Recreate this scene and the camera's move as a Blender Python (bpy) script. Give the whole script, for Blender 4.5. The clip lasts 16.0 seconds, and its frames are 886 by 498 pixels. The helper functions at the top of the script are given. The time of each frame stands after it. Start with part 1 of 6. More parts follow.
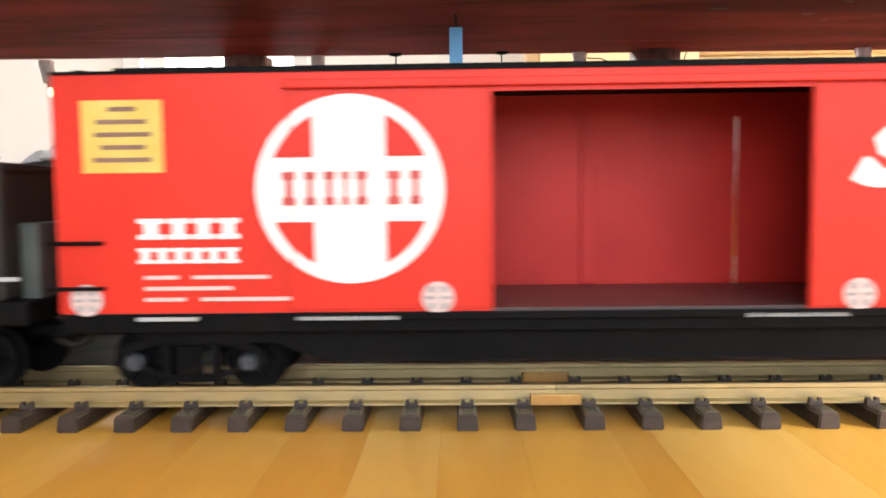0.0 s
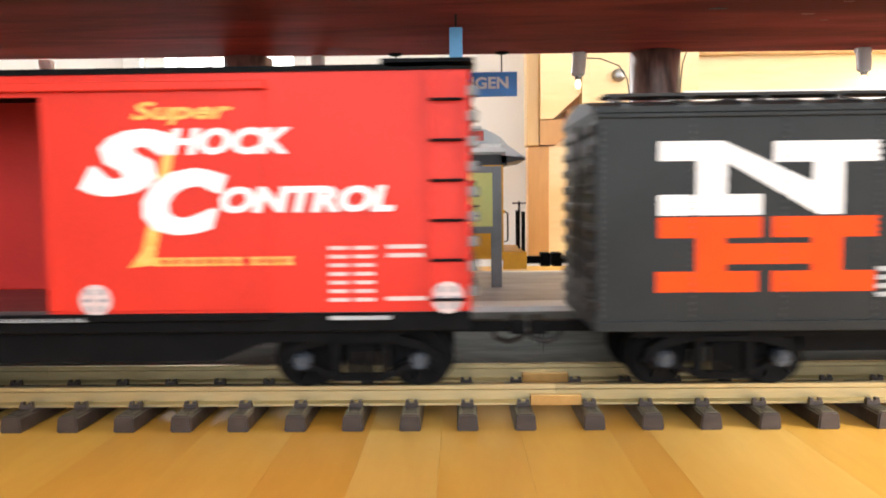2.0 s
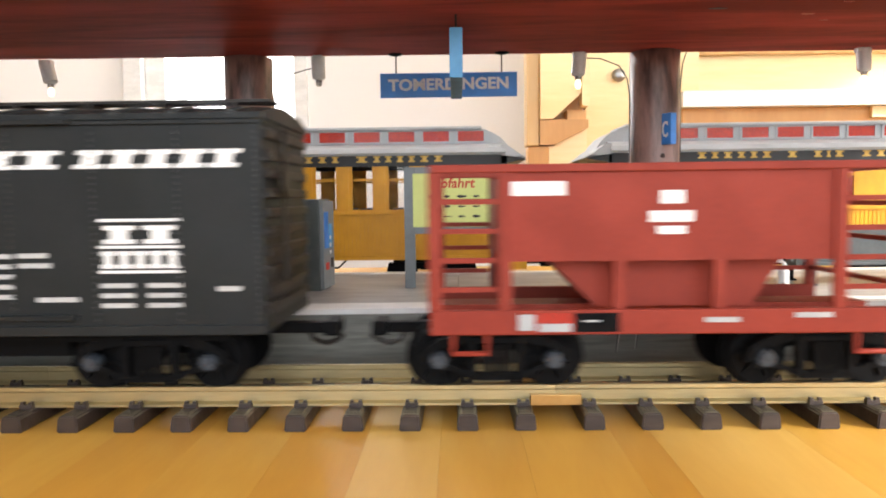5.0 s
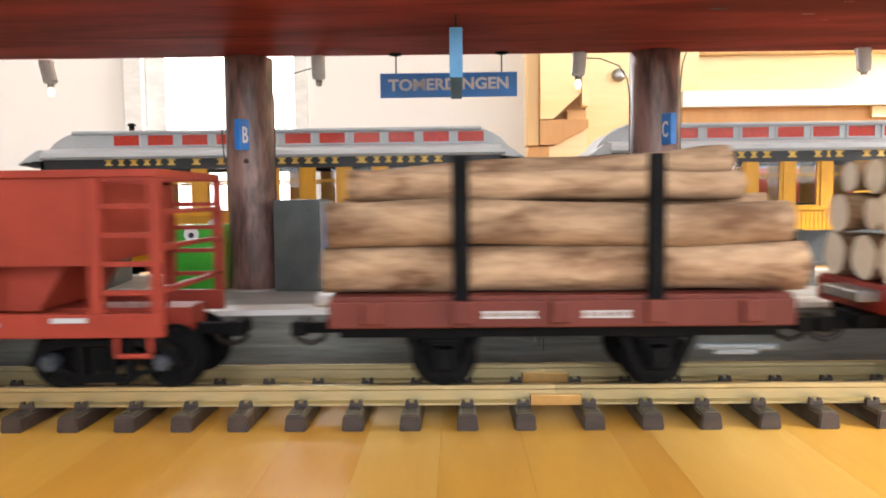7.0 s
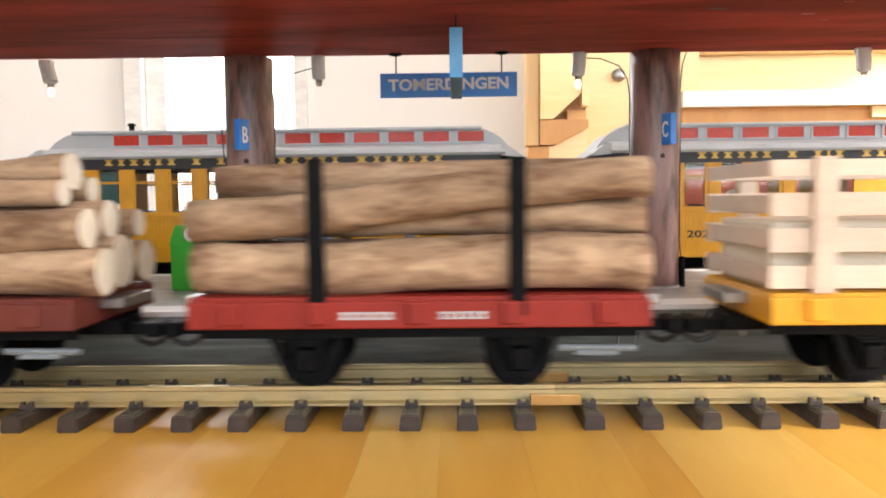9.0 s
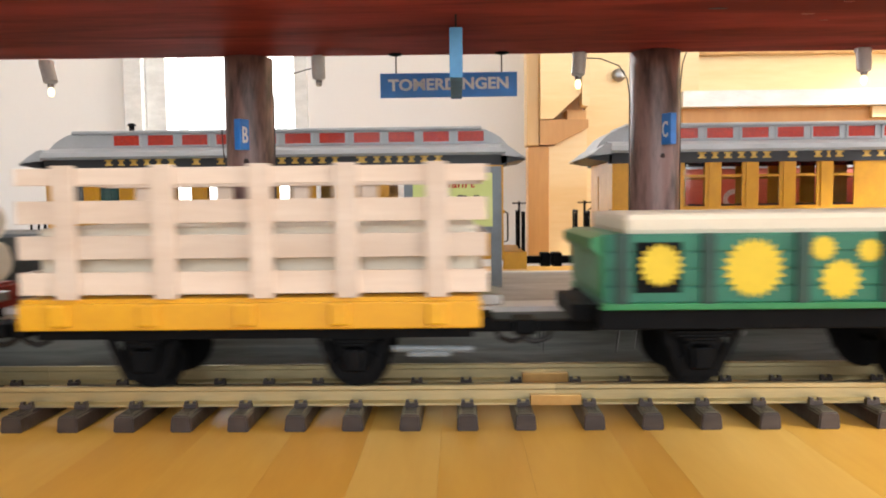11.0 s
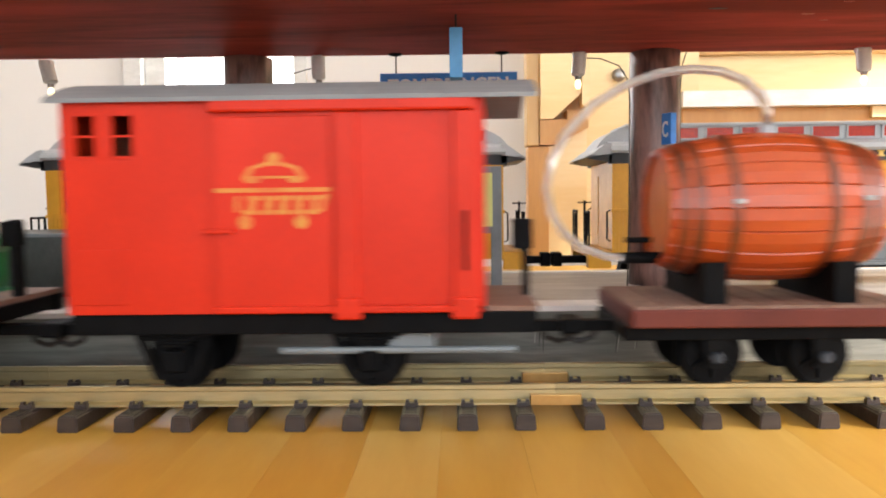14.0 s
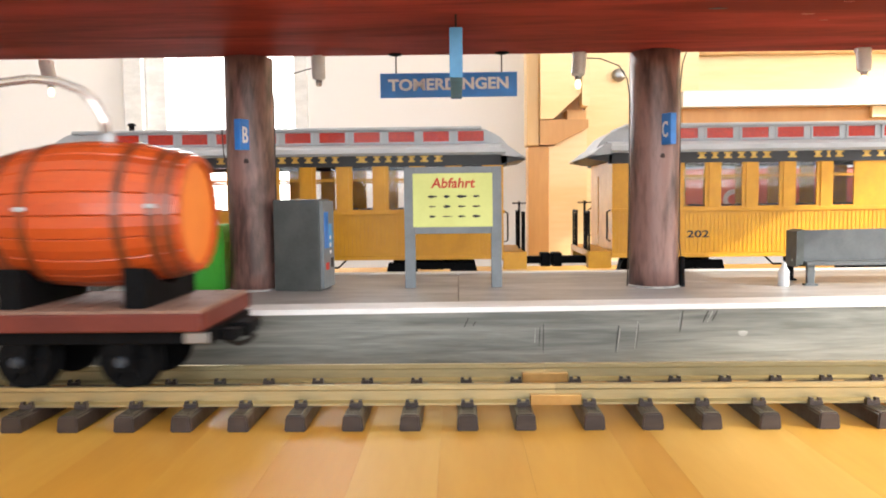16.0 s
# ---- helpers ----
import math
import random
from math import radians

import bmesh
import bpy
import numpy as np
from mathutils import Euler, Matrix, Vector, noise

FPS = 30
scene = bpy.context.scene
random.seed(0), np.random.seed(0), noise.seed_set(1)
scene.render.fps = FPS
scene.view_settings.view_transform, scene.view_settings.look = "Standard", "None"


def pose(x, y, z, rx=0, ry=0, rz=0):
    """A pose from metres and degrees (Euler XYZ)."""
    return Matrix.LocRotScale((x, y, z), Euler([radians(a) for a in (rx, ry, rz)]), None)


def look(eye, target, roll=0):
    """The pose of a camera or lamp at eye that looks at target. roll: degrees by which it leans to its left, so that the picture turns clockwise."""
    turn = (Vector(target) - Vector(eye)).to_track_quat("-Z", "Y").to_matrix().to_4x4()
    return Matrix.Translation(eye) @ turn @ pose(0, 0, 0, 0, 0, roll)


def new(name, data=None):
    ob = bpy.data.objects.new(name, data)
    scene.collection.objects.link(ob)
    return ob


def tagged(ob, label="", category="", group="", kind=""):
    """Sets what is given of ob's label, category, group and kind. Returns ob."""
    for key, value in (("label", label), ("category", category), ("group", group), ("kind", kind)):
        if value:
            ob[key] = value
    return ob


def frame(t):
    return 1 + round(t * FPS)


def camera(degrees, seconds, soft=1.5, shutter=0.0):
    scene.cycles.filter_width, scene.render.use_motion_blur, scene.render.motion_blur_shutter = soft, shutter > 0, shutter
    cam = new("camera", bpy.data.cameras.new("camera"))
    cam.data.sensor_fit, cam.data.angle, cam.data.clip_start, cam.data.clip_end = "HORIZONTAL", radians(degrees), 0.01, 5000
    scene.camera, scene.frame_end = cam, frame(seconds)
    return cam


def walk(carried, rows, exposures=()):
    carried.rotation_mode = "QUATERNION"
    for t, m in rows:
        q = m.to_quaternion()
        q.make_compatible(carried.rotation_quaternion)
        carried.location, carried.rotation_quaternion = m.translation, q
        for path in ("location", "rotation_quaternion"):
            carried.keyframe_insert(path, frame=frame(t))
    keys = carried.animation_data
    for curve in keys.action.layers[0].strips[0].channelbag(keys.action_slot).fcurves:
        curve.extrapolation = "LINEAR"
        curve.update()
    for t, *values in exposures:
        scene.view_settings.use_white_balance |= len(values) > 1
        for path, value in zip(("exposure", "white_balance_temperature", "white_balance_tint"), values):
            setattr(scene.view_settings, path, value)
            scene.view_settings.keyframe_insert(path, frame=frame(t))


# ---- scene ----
# ---------------------------------------------------------------- camera
cam = camera(62.09, 16.0, soft=1.9, shutter=0.8)
EYE = Vector((-0.0335, -0.4116, 0.1185))
YAW, TILT = radians(1.17), radians(3.98)
AIM = EYE + Vector((-math.sin(YAW) * math.cos(TILT), math.cos(YAW) * math.cos(TILT), -math.sin(TILT)))
VIEW = look(EYE, AIM, -0.667)
walk(cam, [(0, VIEW), (16, VIEW)], exposures=((0, 1.03, 6200, 10), (9.2, 1.0, 6200, 10), (11.3, 0.68, 6200, 10),
                                             (13.6, 0.7, 6200, 10), (15, 1.0, 6200, 10), (16, 1.0, 6200, 10)))

# ---------------------------------------------------------------- light
world = bpy.data.worlds.new("world")
scene.world = world
world.use_nodes = True
sky = world.node_tree.nodes.new("ShaderNodeTexSky")
sky.sky_type, sky.sun_disc = "NISHITA", False
SUN_WAY = Vector((-1.87, 1.0, -1.0)).normalized()
sky.sun_elevation = math.asin(-SUN_WAY.z)
sky.sun_rotation = math.atan2(-SUN_WAY.x, -SUN_WAY.y)
world.node_tree.links.new(sky.outputs[0], world.node_tree.nodes["Background"].inputs[0])
world.node_tree.nodes["Background"].inputs[1].default_value = 0.12

sun = new("sun", bpy.data.lights.new("sun", "SUN"))
sun.data.energy, sun.data.angle, sun.data.color = 4.3, radians(0.8), (1.0, 0.93, 0.82)
sun.matrix_world = look(-SUN_WAY * 3, (0, 0, 0))


def window_light(name, eye, target, wide, high, watts, colour):
    lamp = new(name, bpy.data.lights.new(name, "AREA"))
    lamp.data.shape, lamp.data.size, lamp.data.size_y = "RECTANGLE", wide, high
    lamp.data.energy, lamp.data.color = watts, colour
    lamp.matrix_world = look(eye, target)
    return lamp


window_light("daylight_front", (0.3, -2.15, 0.75), (0.3, 0, 0.75), 2.6, 1.2, 20, (1.0, 0.99, 0.98))
window_light("daylight_side", (3.35, -0.9, 1.1), (0, -0.9, 1.1), 2.4, 1.2, 38, (1.0, 0.985, 0.96))
window_light("daylight_back", (-0.553, 1.36, 0.6), (-0.553, 0, 0.6), 0.285, 1.8, 9, (1.0, 0.99, 0.98))


# ---------------------------------------------------------------- materials
def material(name, colour, rough=0.5, metal=0.0, second=None, scale=20.0, stretch=(1, 1, 1), blend=0.5,
             bump=0.0, fine=400.0, random_hue=0.0, shine=0.5, glow=0.0, coat=0.0, clear=0.0, wave=0.0):
    """Two scales of noise between two colours, roughness that varies, and fine relief."""
    m = bpy.data.materials.new(name)
    m.use_nodes = True
    n, l = m.node_tree.nodes, m.node_tree.links
    b = n["Principled BSDF"]
    second = second or tuple(c * 0.8 for c in colour)
    co = n.new("ShaderNodeTexCoord")
    mp = n.new("ShaderNodeMapping")
    mp.inputs["Scale"].default_value = stretch
    l.new(co.outputs["Object"], mp.inputs[0])
    info = n.new("ShaderNodeObjectInfo")
    shift = n.new("ShaderNodeVectorMath")
    shift.operation = "ADD"
    mul = n.new("ShaderNodeMath")
    mul.operation = "MULTIPLY"
    mul.inputs[1].default_value = 7.0
    l.new(info.outputs["Random"], mul.inputs[0])
    l.new(mp.outputs[0], shift.inputs[0])
    l.new(mul.outputs[0], shift.inputs[1])
    big = n.new("ShaderNodeTexNoise")
    big.inputs["Scale"].default_value, big.inputs["Detail"].default_value = scale, 5
    big.inputs["Distortion"].default_value = wave
    small = n.new("ShaderNodeTexNoise")
    small.inputs["Scale"].default_value, small.inputs["Detail"].default_value = fine, 3
    for t in (big, small):
        l.new(shift.outputs[0], t.inputs["Vector"])
    mean = n.new("ShaderNodeMath")
    mean.operation = "MULTIPLY_ADD"
    l.new(small.outputs[0], mean.inputs[0])
    mean.inputs[1].default_value = 0.35
    l.new(big.outputs[0], mean.inputs[2])
    ramp = n.new("ShaderNodeMapRange")
    ramp.inputs["From Min"].default_value = 0.675 - 0.35 * (1.05 - blend)
    ramp.inputs["From Max"].default_value = 0.675 + 0.35 * (1.05 - blend)
    l.new(mean.outputs[0], ramp.inputs["Value"])
    mix = n.new("ShaderNodeMix")
    mix.data_type = "RGBA"
    mix.inputs["A"].default_value, mix.inputs["B"].default_value = (*colour, 1), (*second, 1)
    l.new(ramp.outputs[0], mix.inputs["Factor"])
    out = mix.outputs["Result"]
    if random_hue:
        hsv = n.new("ShaderNodeHueSaturation")
        vr = n.new("ShaderNodeMapRange")
        vr.inputs["To Min"].default_value, vr.inputs["To Max"].default_value = 1 - random_hue, 1 + random_hue
        l.new(info.outputs["Random"], vr.inputs["Value"])
        l.new(vr.outputs[0], hsv.inputs["Value"])
        l.new(out, hsv.inputs["Color"])
        out = hsv.outputs[0]
    l.new(out, b.inputs["Base Color"])
    rr = n.new("ShaderNodeMapRange")
    rr.inputs["To Min"].default_value, rr.inputs["To Max"].default_value = max(0.02, rough - 0.08), min(1, rough + 0.08)
    l.new(big.outputs[0], rr.inputs["Value"])
    l.new(rr.outputs[0], b.inputs["Roughness"])
    b.inputs["Metallic"].default_value = metal
    b.inputs["Specular IOR Level"].default_value = shine
    b.inputs["Coat Weight"].default_value = coat
    b.inputs["Coat Roughness"].default_value = 0.15
    if clear:
        b.inputs["Transmission Weight"].default_value = clear
    if glow:
        b.inputs["Emission Color"].default_value = (*colour, 1)
        b.inputs["Emission Strength"].default_value = glow
    if bump:
        bp = n.new("ShaderNodeBump")
        bp.inputs["Distance"].default_value, bp.inputs["Strength"].default_value = bump, 0.6
        l.new(mean.outputs[0], bp.inputs["Height"])
        l.new(bp.outputs[0], b.inputs["Normal"])
    return m


BOARD_PALE = material("pale_varnished_pine", (0.58, 0.345, 0.075), 0.43, 0, (0.52, 0.295, 0.055), 22, (1, 0.16, 1), 0.45, 0.00008, 260, 0.04, wave=0.8, shine=0.45)
BOARD_MID = material("varnished_pine", (0.55, 0.3, 0.045), 0.43, 0, (0.49, 0.25, 0.034), 22, (1, 0.16, 1), 0.45, 0.00008, 260, 0.04, wave=0.8, shine=0.45)
BOARD_DARK = material("honey_varnished_pine", (0.51, 0.26, 0.034), 0.43, 0, (0.44, 0.21, 0.026), 22, (1, 0.16, 1), 0.45, 0.00008, 260, 0.04, wave=0.8, shine=0.45)
SLEEPER = material("brown_plastic", (0.05, 0.035, 0.03), 0.36, 0, (0.026, 0.018, 0.015), 160, (0.25, 1, 1), 0.5, 0.0004, 700)
BRASS = material("rail_brass", (0.54, 0.45, 0.25), 0.34, 0.85, (0.37, 0.31, 0.17), 60, (0.1, 1, 1), 0.4, 0.00005, 900)
CONCRETE = material("painted_grey_wood", (0.23, 0.235, 0.21), 0.42, 0, (0.115, 0.12, 0.105), 120, (0.06, 1, 1), 0.6, 0.0009, 500, wave=0.8)
PAVING = material("grey_platform_paint", (0.46, 0.455, 0.44), 0.42, 0, (0.28, 0.275, 0.262), 34, (0.3, 1, 1), 0.5, 0.0003, 500, wave=1.0)
# real white paint, except on the pine shelf, where white replaces glare
WHITE_PAINT = material("white_paint_and_sunlight", (0.9, 0.9, 0.88), 0.5, 0, (0.7, 0.7, 0.68), 60, (0.4, 1, 1), 0.3, 0.0001)
ROOF_RED = material("oxblood_varnished_wood", (0.42, 0.05, 0.028), 0.78, 0, (0.2, 0.024, 0.014), 24, (0.14, 1, 1), 0.55, 0.0006, 260, wave=1.4, shine=0.2)
PILLAR = material("brown_stained_log", (0.26, 0.145, 0.12), 0.4, 0, (0.07, 0.038, 0.032), 34, (1, 1, 0.22), 0.72, 0.0006, 300, wave=1.6)
WALL = material("white_plaster", (0.9, 0.875, 0.85), 0.8, 0, (0.87, 0.845, 0.82), 4, (1, 1, 1), 0.3, 0.0004, 160)
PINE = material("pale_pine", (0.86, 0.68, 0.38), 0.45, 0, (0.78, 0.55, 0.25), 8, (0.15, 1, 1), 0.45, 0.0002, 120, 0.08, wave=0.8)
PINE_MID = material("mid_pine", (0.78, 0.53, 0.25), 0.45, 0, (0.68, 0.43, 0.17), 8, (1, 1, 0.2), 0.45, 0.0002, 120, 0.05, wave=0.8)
# honey pine; in the stair recess and under the shelf it stands for shade
PINE_DARK = material("honey_and_shaded_pine", (0.62, 0.34, 0.11), 0.45, 0, (0.48, 0.24, 0.07), 8, (1, 1, 0.2), 0.45, 0.0002, 120, 0.1, wave=0.8)
KNOT = material("dark_knot", (0.05, 0.027, 0.022), 0.5, 0, (0.03, 0.016, 0.013), 120)
SCUFF = material("pale_scuff", (0.5, 0.2, 0.14), 0.6, 0, (0.4, 0.11, 0.07), 200)
FLOOR = material("grey_floor", (0.4, 0.37, 0.33), 0.6, 0, (0.33, 0.3, 0.27), 3)
DAYLIGHT = material("window_daylight", (1.0, 0.98, 0.95), 1, glow=2.5)


# ---------------------------------------------------------------- mesh helpers
def box(bm, x0, x1, y0, y1, z0, z1, bevel=0.0):
    m = Matrix.LocRotScale(((x0 + x1) / 2, (y0 + y1) / 2, (z0 + z1) / 2), None, (x1 - x0, y1 - y0, z1 - z0))
    r = bmesh.ops.create_cube(bm, size=1, matrix=m)
    if bevel:
        edges = list({e for v in r["verts"] for e in v.link_edges})
        bmesh.ops.bevel(bm, geom=edges, offset=bevel, segments=2, profile=0.5, affect="EDGES")
    return bm


def rod(bm, a, b, r0, r1=None, sides=12):
    a, b = Vector(a), Vector(b)
    d = b - a
    m = Matrix.Translation((a + b) / 2) @ d.to_track_quat("Z", "Y").to_matrix().to_4x4()
    bmesh.ops.create_cone(bm, cap_ends=True, segments=sides, radius1=r0, radius2=r0 if r1 is None else r1, depth=d.length, matrix=m)
    return bm


def tube(bm, points, r, sides=8):
    """A round bar through the points."""
    pts = [Vector(p) for p in points]
    rings = []
    side = None
    for i, p in enumerate(pts):
        d = (pts[min(i + 1, len(pts) - 1)] - pts[max(i - 1, 0)]).normalized()
        if side is None:
            side = d.orthogonal().normalized()
        side = (side - d * side.dot(d)).normalized()
        up = d.cross(side)
        rings.append([bm.verts.new(p + (side * math.cos(a) + up * math.sin(a)) * r)
                      for a in (2 * math.pi * k / sides for k in range(sides))])
    for a, b in zip(rings, rings[1:]):
        for k in range(sides):
            bm.faces.new((a[k], a[(k + 1) % sides], b[(k + 1) % sides], b[k]))
    bm.faces.new(rings[0][::-1])
    bm.faces.new(rings[-1])
    return bm


def prism(bm, outline, y0, y1, axis="y"):
    """An outline of (u, v) pushed through from y0 to y1: axis y gives (u, y, v), x gives (x, u, v), z gives (u, v, z)."""
    def place(u, v, w):
        return (u, w, v) if axis == "y" else (w, u, v) if axis == "x" else (u, v, w)
    a = [bm.verts.new(place(u, v, y0)) for u, v in outline]
    b = [bm.verts.new(place(u, v, y1)) for u, v in outline]
    n = len(outline)
    bm.faces.new(a)
    bm.faces.new(b[::-1])
    for i in range(n):
        bm.faces.new((a[i], b[i], b[(i + 1) % n], a[(i + 1) % n]))
    return bm


def sheet(bm, xs, zs, holes, y0, y1):
    """One wall between y0 and y1, cut along xs and zs, without the cells in holes."""
    v = {(i, k, y): bm.verts.new((xs[i], y, zs[k])) for i in range(len(xs)) for k in range(len(zs)) for y in (y0, y1)}
    cells = {(i, k) for i in range(len(xs) - 1) for k in range(len(zs) - 1)} - set(holes)
    for i, k in cells:
        for y in (y0, y1):
            bm.faces.new([v[p, q, y] for p, q in ((i, k), (i + 1, k), (i + 1, k + 1), (i, k + 1))])
        for (di, dk), (p, q) in (((0, -1), ((i, k), (i + 1, k))), ((1, 0), ((i + 1, k), (i + 1, k + 1))), ((0, 1), ((i + 1, k + 1), (i, k + 1))), ((-1, 0), ((i, k + 1), (i, k)))):
            if (i + di, k + dk) not in cells:
                bm.faces.new((v[(*p, y0)], v[(*q, y0)], v[(*q, y1)], v[(*p, y1)]))
    bmesh.ops.delete(bm, geom=[u for u in bm.verts if not u.link_faces], context="VERTS")
    return bm


def finish(name, bm, mat, smooth=False):
    bmesh.ops.recalc_face_normals(bm, faces=bm.faces)
    me = bpy.data.meshes.new(name)
    bm.to_mesh(me)
    bm.free()
    me.materials.append(mat)
    if smooth:
        me.polygons.foreach_set("use_smooth", [True] * len(me.polygons))
    return me


def part(name, bm, mat, parent, label="", smooth=False):
    ob = new(name, finish(name, bm, mat, smooth))
    ob.parent = parent
    if label:
        ob["label"] = label
    return ob


def structure(name, bm, mat, label, category, smooth=False):
    return tagged(new(name, finish(name, bm, mat, smooth)), label, category, kind="structure")


def holder(name, m, label, category, group="", kind=""):
    ob = new(name)
    ob.matrix_basis = m
    ob.empty_display_size = 0.02
    return tagged(ob, label, category, group, kind)


def B():
    return bmesh.new()


# ---------------------------------------------------------------- how the train goes
GONE = ((0, 0.0), (0.5, 0.0909), (1, 0.1896), (1.5, 0.2802), (2, 0.3768), (2.5, 0.4673), (3, 0.5638),
        (3.5, 0.6538), (4, 0.7523), (4.2, 0.7913), (6.3, 1.1791), (6.5, 1.2151), (7, 1.3122), (7.5, 1.3957),
        (8, 1.4864), (8.5, 1.5764), (9, 1.6719), (9.2, 1.7104), (11.3, 2.1032), (11.5, 2.1409), (12, 2.2392),
        (12.5, 2.327), (13, 2.4205), (13.5, 2.5073), (14, 2.605), (14.5, 2.6992), (15, 2.7888), (15.5, 2.8791),
        (16, 2.9704))


def gone(t):
    """Metres that the train has gone by t."""
    return float(np.interp(t, [a for a, _ in GONE], [b for _, b in GONE]))


TRAIN_TIMES = [t for t, _ in GONE]
WHEEL_TIMES = [i * 0.1 for i in range(161)]
MOVERS, WHEELS = [], []
# ---------------------------------------------------------------- the room
ROOM_X0, ROOM_X1, ROOM_Y0, ROOM_Y1, ROOM_Z0, ROOM_Z1 = -3.7, 3.4, -2.2, 1.3, -0.76, 2.1
T = 0.12
structure("floor", box(B(), ROOM_X0, ROOM_X1, ROOM_Y0, ROOM_Y1, ROOM_Z0 - T, ROOM_Z0), FLOOR, "plain grey floor of the room", "floor")
structure("ceiling", box(B(), ROOM_X0 - T, ROOM_X1 + T, ROOM_Y0 - T, ROOM_Y1 + T, ROOM_Z1, ROOM_Z1 + T), WALL, "white plastered ceiling", "ceiling")
structure("wall_west", box(B(), ROOM_X0 - T, ROOM_X0, ROOM_Y0 - T, ROOM_Y1 + T, ROOM_Z0, ROOM_Z1), WALL, "plain white plastered wall", "wall")
bm = B()
box(bm, ROOM_X1, ROOM_X1 + T, ROOM_Y0 - T, -2.1, ROOM_Z0, ROOM_Z1)
box(bm, ROOM_X1, ROOM_X1 + T, 0.3, ROOM_Y1 + T, ROOM_Z0, ROOM_Z1)
box(bm, ROOM_X1, ROOM_X1 + T, -2.1, 0.3, ROOM_Z0, 0.45)
box(bm, ROOM_X1, ROOM_X1 + T, -2.1, 0.3, 1.822, ROOM_Z1)
structure("wall_east", bm, WALL, "white wall with a wide window opening", "wall")
bm = B()
box(bm, ROOM_X0, -1.0, ROOM_Y0 - T, ROOM_Y0, ROOM_Z0, ROOM_Z1)
box(bm, 1.6, ROOM_X1, ROOM_Y0 - T, ROOM_Y0, ROOM_Z0, ROOM_Z1)
box(bm, -1.0, 1.6, ROOM_Y0 - T, ROOM_Y0, ROOM_Z0, 0.15)
box(bm, -1.0, 1.6, ROOM_Y0 - T, ROOM_Y0, 1.35, ROOM_Z1)
structure("wall_south", bm, WALL, "white wall with a wide window opening", "wall")
# back wall with a bright window
WX0, WX1 = -0.70, -0.405
bm = B()
box(bm, ROOM_X0, WX0, ROOM_Y1, ROOM_Y1 + T, ROOM_Z0, ROOM_Z1)
box(bm, WX1, ROOM_X1, ROOM_Y1, ROOM_Y1 + T, ROOM_Z0, ROOM_Z1)
box(bm, WX0, WX1, ROOM_Y1, ROOM_Y1 + T, ROOM_Z0, -0.4)
box(bm, WX0, WX1, ROOM_Y1, ROOM_Y1 + T, 1.55, ROOM_Z1)
structure("wall_north", bm, WALL, "white plastered wall with a bright window", "wall")
structure("backdrop", box(B(), WX0 - 0.3, WX1 + 0.3, ROOM_Y1 + 0.5, ROOM_Y1 + 0.51, -0.7, 1.8), DAYLIGHT, "overexposed white daylight outside the window", "backdrop")

window = holder("window_1", pose(0, 0, 0), "white painted window frame in the back wall", "window", kind="structure")
for x0, x1, y0 in ((WX0 - 0.088, WX0 - 0.046, 1.262), (WX0 - 0.046, WX0, 1.285), (WX1, WX1 + 0.03, 1.285)):
    bm = B()
    box(bm, x0, x1, y0, ROOM_Y1, -0.42, 1.57, 0.002)
    part("window_frame", bm, WHITE_PAINT, window)

# ---------------------------------------------------------------- the table of boards
table = holder("table", pose(0, 0, 0), "varnished orange pine board table top", "table", kind="structure")
# the boards before the camera have their own widths and tones; the rest go on alike
near = [(-0.1185, BOARD_DARK), (-0.0796, BOARD_PALE), (-0.043, BOARD_MID), (-0.003, BOARD_MID), (0.0425, BOARD_DARK), (0.062, BOARD_PALE), (0.131, BOARD_MID)]
rng = random.Random(4)
boards, x = list(near), -0.1185
while x > -3.3:
    x -= rng.choice((0.045, 0.058, 0.07))
    boards.insert(0, (x, rng.choice((BOARD_PALE, BOARD_MID, BOARD_MID, BOARD_DARK))))
x = 0.131
while x < 3.1:
    x += rng.choice((0.045, 0.058, 0.07))
    boards.append((x, rng.choice((BOARD_MID, BOARD_MID, BOARD_DARK))))
for (a, tone), (b, _) in zip(boards, boards[1:]):
    bm = B()
    box(bm, a + 0.00003, b - 0.00003, -0.5, 0.85, -0.028, 0)
    part("board", bm, tone, table)

# ---------------------------------------------------------------- tracks
PITCH, JOINT = 0.0294, 0.0054


def rail_profile(cy, z0):
    h = 0.0104
    half = [(0.0042, 0), (0.0042, 0.0012), (0.0009, 0.0022), (0.0009, 0.0072), (0.0017, 0.008), (0.0017, h - 0.0004), (0.0013, h)]
    return [(cy + u, z0 + v) for u, v in half] + [(cy - u, z0 + v) for u, v in reversed(half)]


def sleeper_mesh():
    bm = B()
    w, hw, h = 0.0113, 0.0452, 0.0088
    out = [(-w / 2, 0), (w / 2, 0), (w / 2 - 0.0008, h - 0.001), (w / 2 - 0.0018, h), (-w / 2 + 0.0018, h), (-w / 2 + 0.0008, h - 0.001)]
    prism(bm, out, -hw, hw)
    bmesh.ops.bevel(bm, geom=list(bm.edges), offset=0.0007, segments=2, affect="EDGES")
    for s in (-1, 1):
        for o in (-1, 1):
            y = s * 0.0242 + o * 0.0052
            box(bm, -0.0034, 0.0034, y - 0.0016, y + 0.0016, h - 0.0005, h + 0.002)
            for k in (-1, 1):
                box(bm, k * 0.0022 - 0.0009, k * 0.0022 + 0.0009, y - 0.0012, y + 0.0012, h + 0.001, h + 0.0034)
    for k in range(4):
        box(bm, -0.003 + k * 0.0018, -0.0022 + k * 0.0018, -hw + 0.004, -hw + 0.011, h - 0.0004, h + 0.0003)
    return finish("sleeper", bm, SLEEPER)


